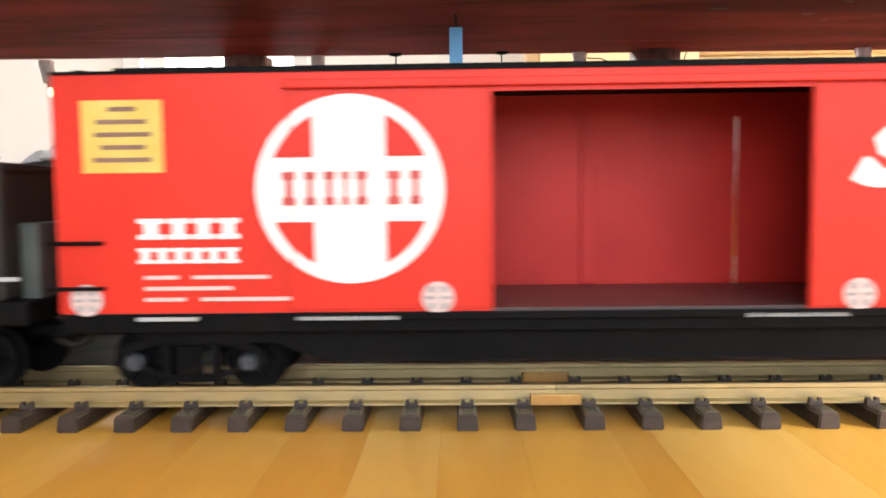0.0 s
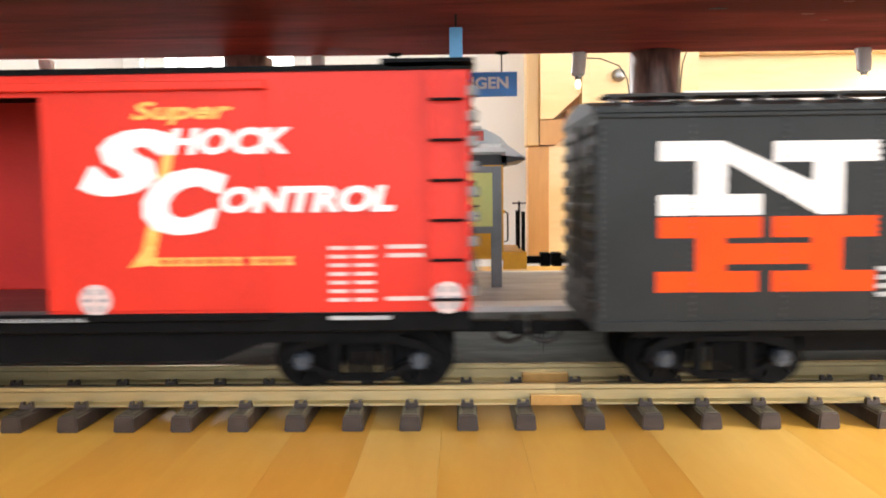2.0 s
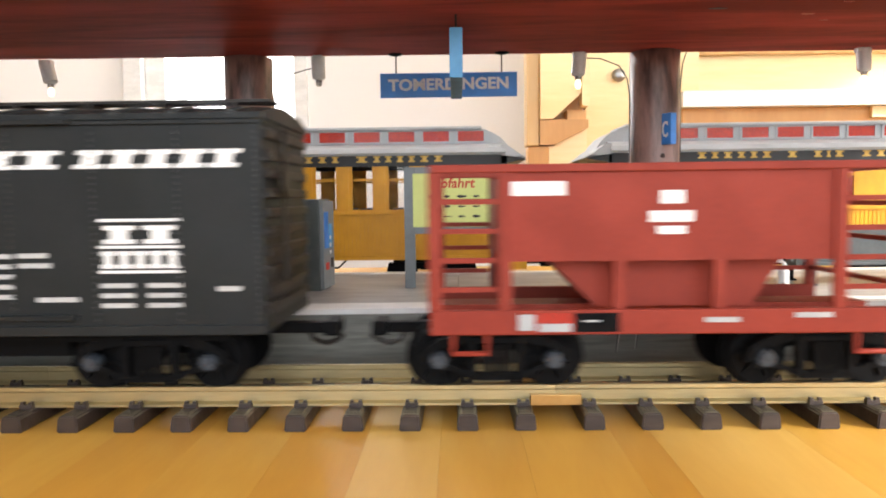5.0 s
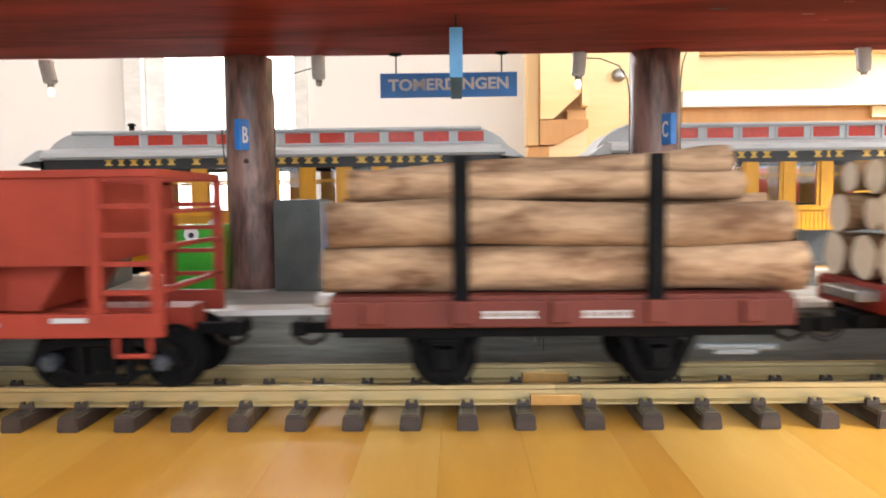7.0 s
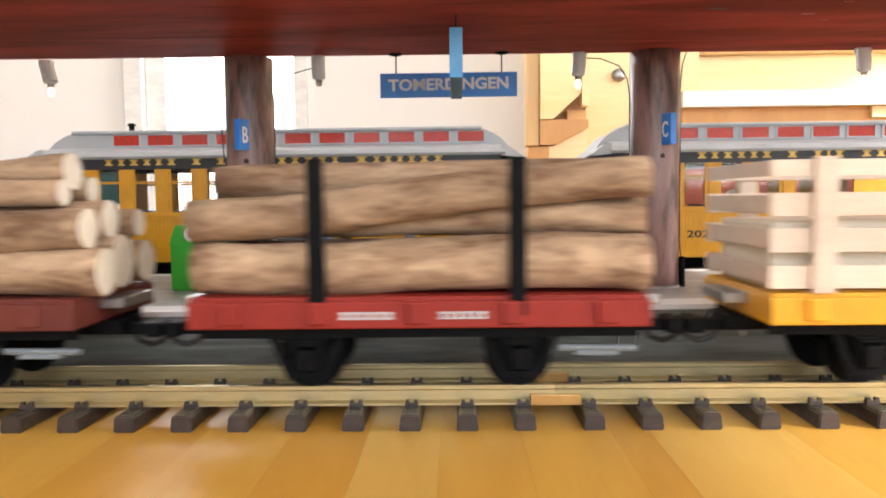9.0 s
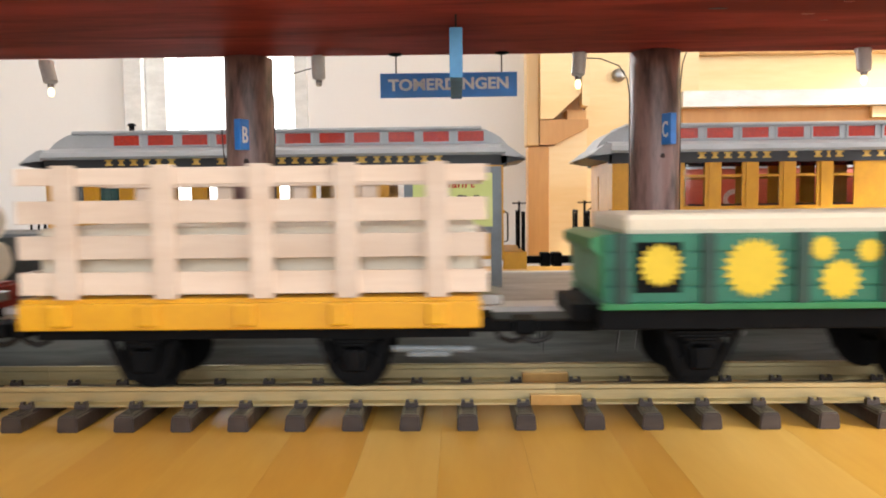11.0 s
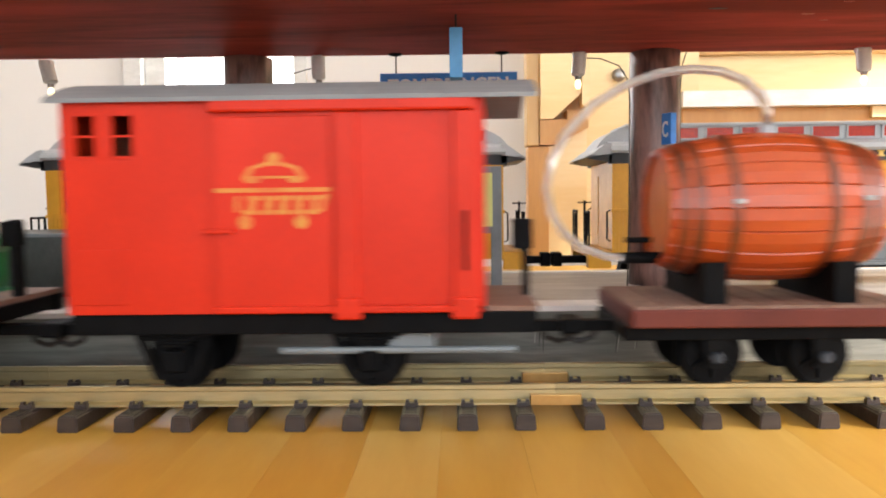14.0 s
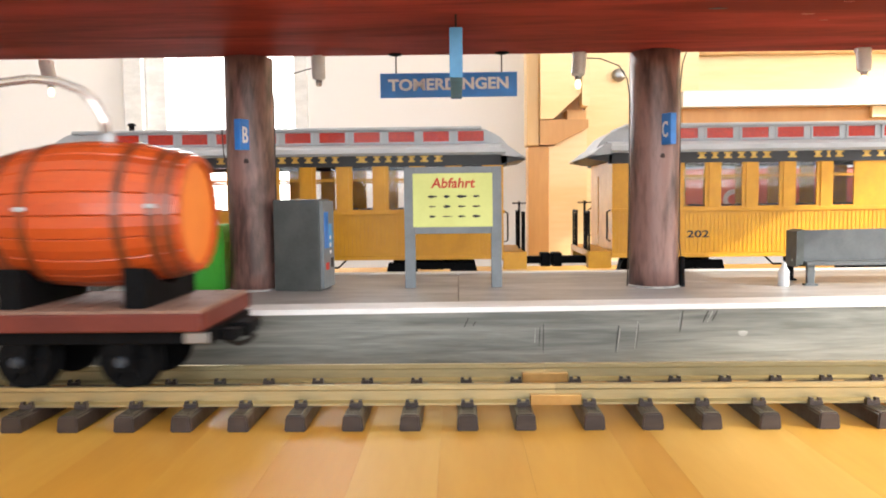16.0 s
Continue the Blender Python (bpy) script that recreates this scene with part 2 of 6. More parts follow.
SLEEPER_MESH = sleeper_mesh()


def track(y, xs0, count_sections, label):
    th = holder("track", pose(0, y, 0), label, "track", kind="structure")
    length = 9 * PITCH + PITCH + JOINT
    for i in range(count_sections):
        x0 = xs0 + i * length
        for k in range(10):
            ob = new("sleeper", SLEEPER_MESH)
            ob.parent = th
            ob.location = (x0 + k * PITCH, 0, 0)
        for s in (-1, 1):
            bm = B()
            prism(bm, rail_profile(s * 0.0242, 0.0088), x0 - (PITCH + JOINT) / 2 + 0.00006, x0 + length - (PITCH + JOINT) / 2 - 0.00006, "x")
            part("rail", bm, BRASS, th)
            xj = x0 + length - (PITCH + JOINT) / 2
            if -0.4 < xj < -0.2 and y == 0.0:
                continue
            bm = B()
            for o in (-1, 1):
                yy = s * 0.0242 + o * 0.0031
                box(bm, xj - 0.0135, xj + 0.0135, yy - 0.0019, yy + 0.0019, 0.0086, 0.0142, 0.0004)
            part("rail_joiner", bm, RAIL_JOINER, th, "bright copper-coloured rail joiner")
    return th


RAIL_JOINER = material("joiner_copper", (0.5, 0.3, 0.1), 0.38, 0.7, (0.4, 0.22, 0.07), 80)
SECTION = 10 * PITCH + JOINT
track(0.0, -9 * PITCH - 10 * SECTION, 20, "brass rails on dark brown plastic sleepers in front of the platform")
track(0.405, -9 * PITCH - 3 * SECTION + 0.1, 7, "brass rails on dark brown sleepers behind the platform")

# ---------------------------------------------------------------- platform
PLAT = 0.043
platform = holder("platform", pose(0, 0, 0), "grey painted station platform with a white edge line", "platform", kind="structure")
SLOPE = 0.042


def front(x):
    return 0.09 + SLOPE * x


bm = B()
prism(bm, [(-0.9, front(-0.9)), (0.9, front(0.9)), (0.9, 0.336), (-0.9, 0.336)], 0, PLAT - 0.002, "z")
part("slab", bm, CONCRETE, platform, "weathered grey platform front")
bm = B()
prism(bm, [(-0.9, front(-0.9) + 0.028), (-0.034, front(-0.034) + 0.028), (-0.034, 0.32), (-0.9, 0.32)], PLAT - 0.002, PLAT, "z")
part("paving", bm, PAVING, platform)
bm = B()
prism(bm, [(-0.033, front(-0.033) + 0.028), (0.9, front(0.9) + 0.028), (0.9, 0.32), (-0.033, 0.32)], PLAT - 0.002, PLAT, "z")
part("paving", bm, PAVING, platform)
bm = B()
prism(bm, [(-0.9, front(-0.9) - 0.001), (0.9, front(0.9) - 0.001), (0.9, front(0.9) + 0.0275), (-0.9, front(-0.9) + 0.0275)], PLAT - 0.003, PLAT + 0.0006, "z")
part("edge_line", bm, WHITE_PAINT, platform, "white painted edge line")
bm = B()
box(bm, -0.9, 0.9, 0.3205, 0.336, PLAT - 0.003, PLAT + 0.0006)
part("edge_line", bm, WHITE_PAINT, platform, "white painted edge line")

WORN_GREY = material("pale_worn_grey", (0.36, 0.36, 0.33), 0.6, 0, (0.25, 0.25, 0.23), 200)
CUT_GREY = material("dark_scored_grey", (0.06, 0.06, 0.052), 0.7)
for x, z0, z1, lean, pale in ((0.0745, 0.011, 0.029, 0.0022, False), (0.0755, 0.012, 0.027, 0.002, True), (0.0878, 0.013, 0.032, 0.002, True), (0.0886, 0.014, 0.03, 0.0016, False),
                              (0.0243, 0.011, 0.031, 0.0002, False), (0.0215, 0.016, 0.029, 0.0006, False), (0.0185, 0.018, 0.028, 0.0004, True), (0.119, 0.024, 0.039, 0.0022, False), (0.1178, 0.027, 0.037, 0.0016, True),
                              (0.135, 0.031, 0.0385, 0.0036, False), (0.138, 0.031, 0.038, 0.0036, True), (0.1415, 0.032, 0.0385, 0.0034, False), (-0.03, 0.03, 0.036, 0.003, False), (-0.024, 0.031, 0.0335, 0.002, False)):
    bm = B()
    w = 0.00042
    prism(bm, [(x, z0), (x + w * 0.6, z0 - 0.0006), (x + w * 1.6 + lean * 0.5, (z0 + z1) / 2), (x + w + lean, z1), (x + lean, z1 + 0.0004), (x - w * 0.5 + lean * 0.5, (z0 + z1) / 2)], front(x) - 0.0003, front(x) + 0.001)
    part("scratch", bm, WORN_GREY if pale else CUT_GREY, platform, "scratch in the grey paint")
bm = B()
prism(bm, [(0.163 + 0.0032 * (1 + 0.2 * math.sin(3 * a)) * math.cos(a), 0.0225 + 0.0024 * (1 + 0.2 * math.cos(2 * a)) * math.sin(a)) for a in (2 * math.pi * k / 14 for k in range(14))], front(0.163) - 0.0003, front(0.163) + 0.001)
part("chip", bm, WORN_GREY, platform, "pale chip in the grey paint")

# ---------------------------------------------------------------- platform roof and its columns
ROOF_Z = 0.2355
roof = holder("platform_roof", pose(0, 0, 0), "dark oxblood red painted wooden platform roof", "roof", kind="structure")
bm = B()
prism(bm, [(-0.95, -0.02), (0.56, -0.02), (0.56, 0.215), (-0.95, 0.181)], ROOF_Z, ROOF_Z + 0.022, "z")
part("roof_board", bm, ROOF_RED, roof)


def column(x, y, r, seed):
    rr = random.Random(seed)
    bm = B()
    rings, n = [], 28
    for i in range(13):
        z = PLAT + (ROOF_Z - PLAT) * i / 12
        ring = []
        for k in range(n):
            a = 2 * math.pi * k / n
            q = r * (1 + 0.03 * noise.noise((math.cos(a) * 1.3 + seed, math.sin(a) * 1.3, z * 14)))
            if i == 0:
                q *= 1.03
            ring.append(bm.verts.new((x + q * math.cos(a), y + q * math.sin(a), z)))
        rings.append(ring)
    for a, b in zip(rings, rings[1:]):
        for k in range(n):
            bm.faces.new((a[k], a[(k + 1) % n], b[(k + 1) % n], b[k]))
    bm.faces.new(rings[0][::-1])
    bm.faces.new(rings[-1])
    return tagged(new("column", finish("column", bm, PILLAR, True)), "round brown stained log column under the roof", "column", "columns of the platform")


GLUE = material("dried_grey_glue", (0.5, 0.49, 0.46), 0.35, 0, (0.3, 0.29, 0.27), 150, bump=0.0004)
for x, r, seed in ((-0.2064, 0.0197, 3), (0.1302, 0.0202, 8)):
    post = column(x, 0.207, r, seed)
    rr = random.Random(seed)
    bm = B()
    tube(bm, [(x + (r + 0.0004 + 0.0008 * rr.random()) * math.cos(a), 0.207 + (r + 0.0004 + 0.0008 * rr.random()) * math.sin(a), PLAT + 0.0006) for a in (2 * math.pi * k / 30 for k in range(31))], 0.0011, 6)
    part("glue_bead", bm, GLUE, post, "uneven bead of dried glue", True)
    # knots and gouges in the stained log
    for turn, z, w, h in ((-1.5, 0.149, 0.0035, 0.0035),):
        bm = B()
        cx, cy = x + r * 0.985 * math.cos(turn), 0.207 + r * 0.985 * math.sin(turn)
        bmesh.ops.create_uvsphere(bm, u_segments=12, v_segments=8, radius=1, matrix=Matrix.LocRotScale((cx, cy, z), Euler((0, 0.35, turn)), (0.0004, w * 0.6, h)))
        part("knot", bm, KNOT, post, "dark knot in the wood", True)
# dark dent and scuffs on the underside of the roof board
for x, y, w, d, m in ((0.1312, 0.064, 0.006, 0.0016, "knot"), (0.2, 0.03, 0.004, 0.0007, "scuff"), (0.207, 0.052, 0.0035, 0.0006, "scuff"), (0.196, 0.082, 0.0045, 0.0007, "scuff"), (0.215, 0.1, 0.003, 0.0008, "scuff")):
    bm = B()
    rr = random.Random(int(x * 1e4))
    prism(bm, [(x + w * (0.8 + 0.4 * rr.random()) * math.cos(a), y + d * (0.7 + 0.6 * rr.random()) * math.sin(a)) for a in (2 * math.pi * k / 12 for k in range(12))], ROOF_Z - 0.0003, ROOF_Z + 0.0005, "z")
    part(m, bm, KNOT if m == "knot" else SCUFF, roof, "dark knot in the wood" if m == "knot" else "pale scuff in the red paint")


# ---------------------------------------------------------------- lettering
def letters(body, size, mat, parent, place, wide=None, label="", name="lettering", lean=0.0, bold=0.02):
    """Words in the built-in font on a side that faces the track."""
    cu = bpy.data.curves.new(name, "FONT")
    cu.body, cu.size, cu.extrude, cu.shear, cu.resolution_u = body, size, 0.00015, lean, 3
    cu.offset = bold * size
    tmp = new("lettering_curve", cu)
    dg = bpy.context.evaluated_depsgraph_get()
    dg.update()
    me = bpy.data.meshes.new_from_object(tmp.evaluated_get(dg))
    bpy.data.objects.remove(tmp)
    co = np.empty(len(me.vertices) * 3, np.float32)
    me.vertices.foreach_get("co", co)
    co = co.reshape(-1, 3)
    lo, hi = co.min(0), co.max(0)
    k = (wide / (hi[0] - lo[0])) if wide else 1.0
    out = np.empty_like(co)
    out[:, 0] = (co[:, 0] - lo[0]) * k
    out[:, 1] = -co[:, 2]
    out[:, 2] = (co[:, 1] - lo[1]) * (size / max(1e-6, hi[1] - lo[1]))
    me.vertices.foreach_set("co", out.ravel())
    me.update()
    me.materials.clear()
    me.materials.append(mat)
    ob = new(name, me)
    ob.parent = parent
    ob.matrix_basis = place
    if label:
        ob["label"] = label
    return ob


def plate(name, outline, y, mat, parent, label="", thick=0.0004):
    """A thin printed shape that lies on a side facing the track, at depth y."""
    bm = B()
    prism(bm, outline, y - thick, y + 0.0001)
    return part(name, bm, mat, parent, label)


def rect(x0, x1, z0, z1):
    return [(x0, z0), (x1, z0), (x1, z1), (x0, z1)]


def disc(x, z, r, n=40, spikes=0.0):
    return [(x + r * (1 - spikes * (k % 2)) * math.cos(2 * math.pi * k / n), z + r * (1 - spikes * (k % 2)) * math.sin(2 * math.pi * k / n)) for k in range(n)]


def bars(name, x0, x1, z0, z1, widths, y, mat, parent, label="", gap=0.25, lean=0.0):
    """A row of plain slab-ended bars, one for each letter; a negative width is a space."""
    total = sum(abs(w) for w in widths)
    x, h = x0, z1 - z0
    for w in widths:
        step = (x1 - x0) * abs(w) / total
        if w > 0:
            a, b = x + step * gap / 2, x + step * (1 - gap / 2)
            c, q, e = (a + b) / 2, (b - a) * 0.27, h * 0.24
            out = [(a, z0), (b, z0), (b, z0 + e), (c + q, z0 + e), (c + q, z1 - e), (b, z1 - e), (b, z1), (a, z1), (a, z1 - e), (c - q, z1 - e), (c - q, z0 + e), (a, z0 + e)]
            bm = B()
            prism(bm, [(u + lean * (v - z0), v) for u, v in out], y - 0.0003, y + 0.0001)
            part(name, bm, mat, parent, label)
        x += step


BLUE = material("blue_sign_paint", (0.03, 0.24, 0.72), 0.4, 0, (0.025, 0.19, 0.6), 90)
SKYBLUE = material("light_blue_paint", (0.09, 0.33, 0.62), 0.45, 0, (0.07, 0.27, 0.52), 60)
PRINT_WHITE = material("white_print", (0.86, 0.86, 0.86), 0.55, 0, (0.76, 0.76, 0.76), 90)
PRINT_BLACK = material("black_print", (0.015, 0.015, 0.015), 0.6)
PRINT_RED = material("red_marker", (0.6, 0.04, 0.02), 0.6)
PRINT_GOLD = material("gold_print", (0.74, 0.5, 0.12), 0.45, 0, (0.6, 0.36, 0.05), 200)
GREY_PAINT = material("blue_grey_paint", (0.2, 0.225, 0.24), 0.5, 0, (0.16, 0.18, 0.19), 50, bump=0.0002)
DARK_GREY = material("slate_grey_paint", (0.075, 0.085, 0.08), 0.45, 0, (0.05, 0.058, 0.055), 60, bump=0.0002)
LIGHT_GREY = material("light_grey_plastic", (0.42, 0.44, 0.46), 0.45, 0, (0.36, 0.38, 0.4), 60)
YELLOW_PAPER = material("pale_yellow_paper", (0.72, 0.76, 0.27), 0.7, 0, (0.66, 0.7, 0.24), 40)
GREEN = material("bright_green_plastic", (0.05, 0.42, 0.03), 0.4, 0, (0.04, 0.34, 0.025), 40)
WHITE_PLASTIC = material("white_plastic", (0.72, 0.72, 0.71), 0.35, 0, (0.62, 0.62, 0.61), 80)
WIRE = material("dark_wire", (0.03, 0.022, 0.018), 0.5)
BULB = material("warm_bulb", (1.0, 0.8, 0.42), 0.2, glow=2.2)
BULB_OFF = material("clear_bulb", (0.8, 0.75, 0.68), 0.1)
STEEL = material("dull_steel", (0.35, 0.34, 0.33), 0.35, 0.9)
BLACK = material("black_plastic", (0.005, 0.005, 0.0055), 0.62, 0, (0.003, 0.003, 0.0035), 90, bump=0.0001, shine=0.08)


# ---------------------------------------------------------------- lamps under the roof
def socket_lamp(x, lean, lit, turn):
    th = holder("ceiling_lamp", pose(x, 0.2, ROOF_Z, 0, 0, turn), "small white plastic lamp socket with a %s bulb under the roof" % ("glowing" if lit else "dark"), "lamp", "lamps under the roof")
    bm = B()
    box(bm, -0.006, 0.004, -0.004, 0.004, -0.0035, 0.0002, 0.001)
    part("bracket", bm, WHITE_PLASTIC, th)
    bm = B()
    rod(bm, (-0.002, 0, -0.001), (lean, 0, -0.0175), 0.0057, 0.0055, 20)
    rod(bm, (lean, 0, -0.0175), (lean, 0, -0.0192), 0.0055, 0.0036, 20)
    part("socket", bm, WHITE_PLASTIC, th, smooth=False)
    bm = B()
    rod(bm, (lean, 0, -0.0188), (lean, 0, -0.0216), 0.0026, None, 14)
    part("bulb_cap", bm, STEEL, th)
    bm = B()
    bmesh.ops.create_uvsphere(bm, u_segments=14, v_segments=10, radius=0.0026,
                              matrix=Matrix.LocRotScale((lean, 0, -0.0258 if lit else -0.0228), None, (1, 1, 1.5 if lit else 0.7)))
    part("bulb", bm, BULB if lit else BULB_OFF, th, smooth=True)
    return th


socket_lamp(-0.371, 0.0015, True, 0)
socket_lamp(-0.1465, 0.0, False, 90)
socket_lamp(0.0655, -0.0005, True, 180)
socket_lamp(0.294, -0.003, True, 180)


def wire(points, label, r=0.0005):
    bm = B()
    tube(bm, points, r, 6)
    return tagged(new("wire", finish("wire", bm, WIRE, True)), label, "cable", "lamp wires")


wire([(-0.1475, 0.204, 0.2275), (-0.158, 0.204, 0.2255), (-0.168, 0.204, 0.2225), (-0.1765, 0.203, 0.2175), (-0.182, 0.2, 0.2105), (-0.1838, 0.198, 0.202), (-0.1835, 0.197, 0.18), (-0.1838, 0.197, 0.12), (-0.1835, 0.199, 0.043)], "thin dark lamp wire running down the log column")
wire([(-0.2475, 0.204, 0.2352), (-0.2415, 0.204, 0.2325), (-0.235, 0.204, 0.228), (-0.2305, 0.203, 0.222), (-0.2285, 0.2, 0.215), (-0.228, 0.2, 0.17), (-0.2275, 0.203, 0.15)], "thin dark lamp wire beside the log column")
wire([(0.0655, 0.204, 0.232), (0.085, 0.204, 0.231), (0.1, 0.204, 0.225), (0.1065, 0.202, 0.214), (0.108, 0.2, 0.2), (0.108, 0.2, 0.1), (0.106, 0.196, 0.044)], "thin dark lamp wire running down the log column")
wire([(0.155, 0.204, 0.2355), (0.1515, 0.203, 0.225), (0.149, 0.2, 0.205), (0.1495, 0.2, 0.15), (0.1495, 0.2, 0.08), (0.1515, 0.199, 0.062)], "thin dark lamp wire running down the log column")
bm = B()
rod(bm, (0.1515, 0.199, 0.043), (0.1515, 0.199, 0.068), 0.0028, 0.0022, 12)
tagged(new("cable_plug", finish("cable_plug", bm, BLACK)), "small black cable plug at the foot of the column", "plug")


# ---------------------------------------------------------------- signs
sign = holder("station_sign", pose(-0.0398, 0.2, ROOF_Z), "blue hanging station name sign with white letters", "sign", "hanging signs")
bm = B()
box(bm, -0.0561, 0.056, -0.0012, 0.0012, -0.0346, -0.0149, 0.0003)
part("board", bm, BLUE, sign)
letters("TOMERDINGEN", 0.0098, PRINT_WHITE, sign, pose(-0.0495, -0.0014, -0.0295, 0, -0.6, 0), 0.0985, "white hand-painted station name", bold=0.034)
for x in (-0.043, 0.0435):
    bm = B()
    rod(bm, (x, 0, -0.0155), (x, 0, 0.0005), 0.0006, None, 8)
    part("hanger", bm, WIRE, sign)
    bm = B()
    bmesh.ops.create_uvsphere(bm, u_segments=12, v_segments=6, radius=0.006, matrix=Matrix.LocRotScale((x, -0.004, 0.0), None, (1, 1, 0.28)))
    part("rubber_pad", bm, BLACK, sign, smooth=True)

cross = holder("cross_sign", pose(-0.0335, 0.065, ROOF_Z), "light blue hanging sign seen end-on below the roof", "sign", "hanging signs")
bm = B()
box(bm, -0.0042, 0.0042, 0, 0.103, -0.0405, -0.0088, 0.0004)
part("board", bm, SKYBLUE, cross)
bm = B()
rod(bm, (0, 0.004, -0.0095), (0, 0.004, 0.0005), 0.0007, None, 8)
part("hanger", bm, WIRE, cross)
bm = B()
rod(bm, (0, 0.098, -0.0095), (0, 0.098, 0.0005), 0.0007, None, 8)
part("hanger", bm, WIRE, cross)


def column_plate(body, x, y, turn):
    th = holder("letter_plate", pose(x, y, 0.0, 0, 0, turn), "small blue plate with a white letter on the log column", "sign", "platform letters")
    bm = B()
    box(bm, -0.0062, 0.0062, -0.003, 0.003, 0.159, 0.1835, 0.0004)
    part("panel", bm, BLUE, th)
    letters(body, 0.013, PRINT_WHITE, th, pose(-0.0034, -0.0032, 0.1645), 0.0066)
    return th


column_plate("B", -0.2068, 0.1845, 66)
column_plate("C", 0.1352, 0.1845, -64)

# ---------------------------------------------------------------- on the platform
th = holder("vending_machine", pose(-0.164, 0.205, PLAT, 0, 0, -6), "dark grey ticket machine with a coloured front panel", "machine")
bm = B()
box(bm, -0.0195, 0.0195, -0.017, 0.017, 0, 0.0755, 0.0008)
part("body", bm, DARK_GREY, th)
bm = B()
box(bm, 0.0195, 0.0225, -0.016, 0.016, 0.002, 0.074, 0.0004)
part("front_panel", bm, GREY_PAINT, th)
for (y, z, w, h, m) in ((-0.008, 0.05, 0.005, 0.03, BLUE), (0.004, 0.045, 0.004, 0.02, SKYBLUE), (-0.006, 0.02, 0.004, 0.006, PRINT_RED), (0.008, 0.022, 0.003, 0.008, PRINT_BLACK)):
    bm = B()
    box(bm, 0.0225, 0.0231, y - w, y + w, z - h / 2, z + h / 2)
    part("button_field", bm, m, th)
for k in range(3):
    bm = B()
    box(bm, 0.0231, 0.0238, -0.0005, 0.0025, 0.03 + 0.006 * k, 0.033 + 0.006 * k)
    part("button", bm, PRINT_WHITE, th)

th = holder("notice_board", pose(-0.0372, 0.206, PLAT), "grey framed notice board with a pale yellow departures sheet", "notice board")
for x in (-0.0365, 0.036):
    bm = B()
    box(bm, x - 0.0044, x + 0.0044, -0.003, 0.003, 0, 0.1012, 0.0005)
    part("post", bm, GREY_PAINT, th)
bm = B()
box(bm, -0.032, 0.0315, -0.0028, 0.0028, 0.0955, 0.1012, 0.0004)
part("rail", bm, GREY_PAINT, th)
bm = B()
box(bm, -0.032, 0.0315, -0.0028, 0.0028, 0.0455, 0.0515, 0.0004)
part("rail", bm, GREY_PAINT, th)
bm = B()
box(bm, -0.0335, 0.0328, -0.0036, -0.003, 0.0512, 0.0958)
part("sheet", bm, YELLOW_PAPER, th, "pale yellow departures sheet")
letters("Abfahrt", 0.0085, PRINT_RED, th, pose(-0.0185, -0.0038, 0.0835), 0.037, "red handwritten heading", lean=0.15)
for r in range(3):
    for c in range(4):
        rr = random.Random(r * 7 + c)
        x, z = -0.0175 + 0.0122 * c, 0.0765 - 0.0083 * r
        w, h = 0.0025 + 0.002 * rr.random(), 0.0005 + 0.0009 * rr.random()
        plate("scribble", [(x - w, z), (x - w * 0.4, z + h), (x + w, z + h * 0.5), (x + w, z - h * 0.3), (x - w * 0.3, z - h)], -0.0036, PRINT_BLACK, th)

th = holder("glass_bank", pose(-0.2525, 0.218, PLAT), "bright green recycling bin with a white round emblem", "bin")
bm = B()
prism(bm, [(-0.0228, 0), (0.0225, 0), (0.0225, 0.047), (0.0195, 0.055), (-0.0185, 0.055), (-0.0228, 0.043)], -0.018, 0.018)
bmesh.ops.bevel(bm, geom=list(bm.edges), offset=0.0012, segments=2, affect="EDGES")
part("body", bm, GREEN, th)
bm = B()
box(bm, -0.0235, 0.0235, -0.0188, 0.0188, 0.039, 0.0405, 0.0004)
part("rim", bm, GREEN, th)
plate("emblem", disc(-0.004, 0.0475, 0.0062, 24), -0.0183, PRINT_WHITE, th, "white round emblem with black strokes", 0.0008)
plate("stroke", disc(-0.004, 0.0465, 0.0024, 12), -0.019, PRINT_BLACK, th)
bm = B()
bmesh.ops.create_uvsphere(bm, u_segments=14, v_segments=8, radius=0.005, matrix=Matrix.LocRotScale((0.009, 0, 0.055), None, (1, 1, 0.9)))
part("knob", bm, WHITE_PLASTIC, th, smooth=True)

th = holder("planter_box", pose(-0.328, 0.165, PLAT), "dark slate-grey painted box with a worn pale corner", "box")
bm = B()
prism(bm, [(-0.175, 0), (0, 0), (-0.02, 0.125), (-0.175, 0.125)], 0, 0.0495, "z")
bmesh.ops.bevel(bm, geom=list(bm.edges), offset=0.0008, segments=2, affect="EDGES")
part("body", bm, DARK_GREY, th)
part("rim", box(B(), -0.174, -0.001, -0.0012, 0.0012, 0.048, 0.0508, 0.0004), GREY_PAINT, th, "paler worn rim")
part("corner_strip", box(B(), -0.0016, 0.0012, -0.0014, 0.0014, 0, 0.0505, 0.0004), LIGHT_GREY, th, "pale worn corner strip")
for k, (y0, z0, y1, z1) in enumerate(((0.03, 0.004, 0.05, 0.011), (0.04, 0.003, 0.058, 0.012), (0.02, 0.004, 0.034, 0.009), (0.07, 0.006, 0.078, 0.012))):
    bm = B()
    tube(bm, [(-0.16 * y0 + 0.0002, y0, z0), (-0.16 * (y0 + y1) / 2 + 0.0002, (y0 + y1) / 2, (z0 + z1) / 2 + 0.001), (-0.16 * y1 + 0.0002, y1, z1)], 0.0004, 5)
    part("scratch", bm, WORN_GREY, th, "pale scratch")
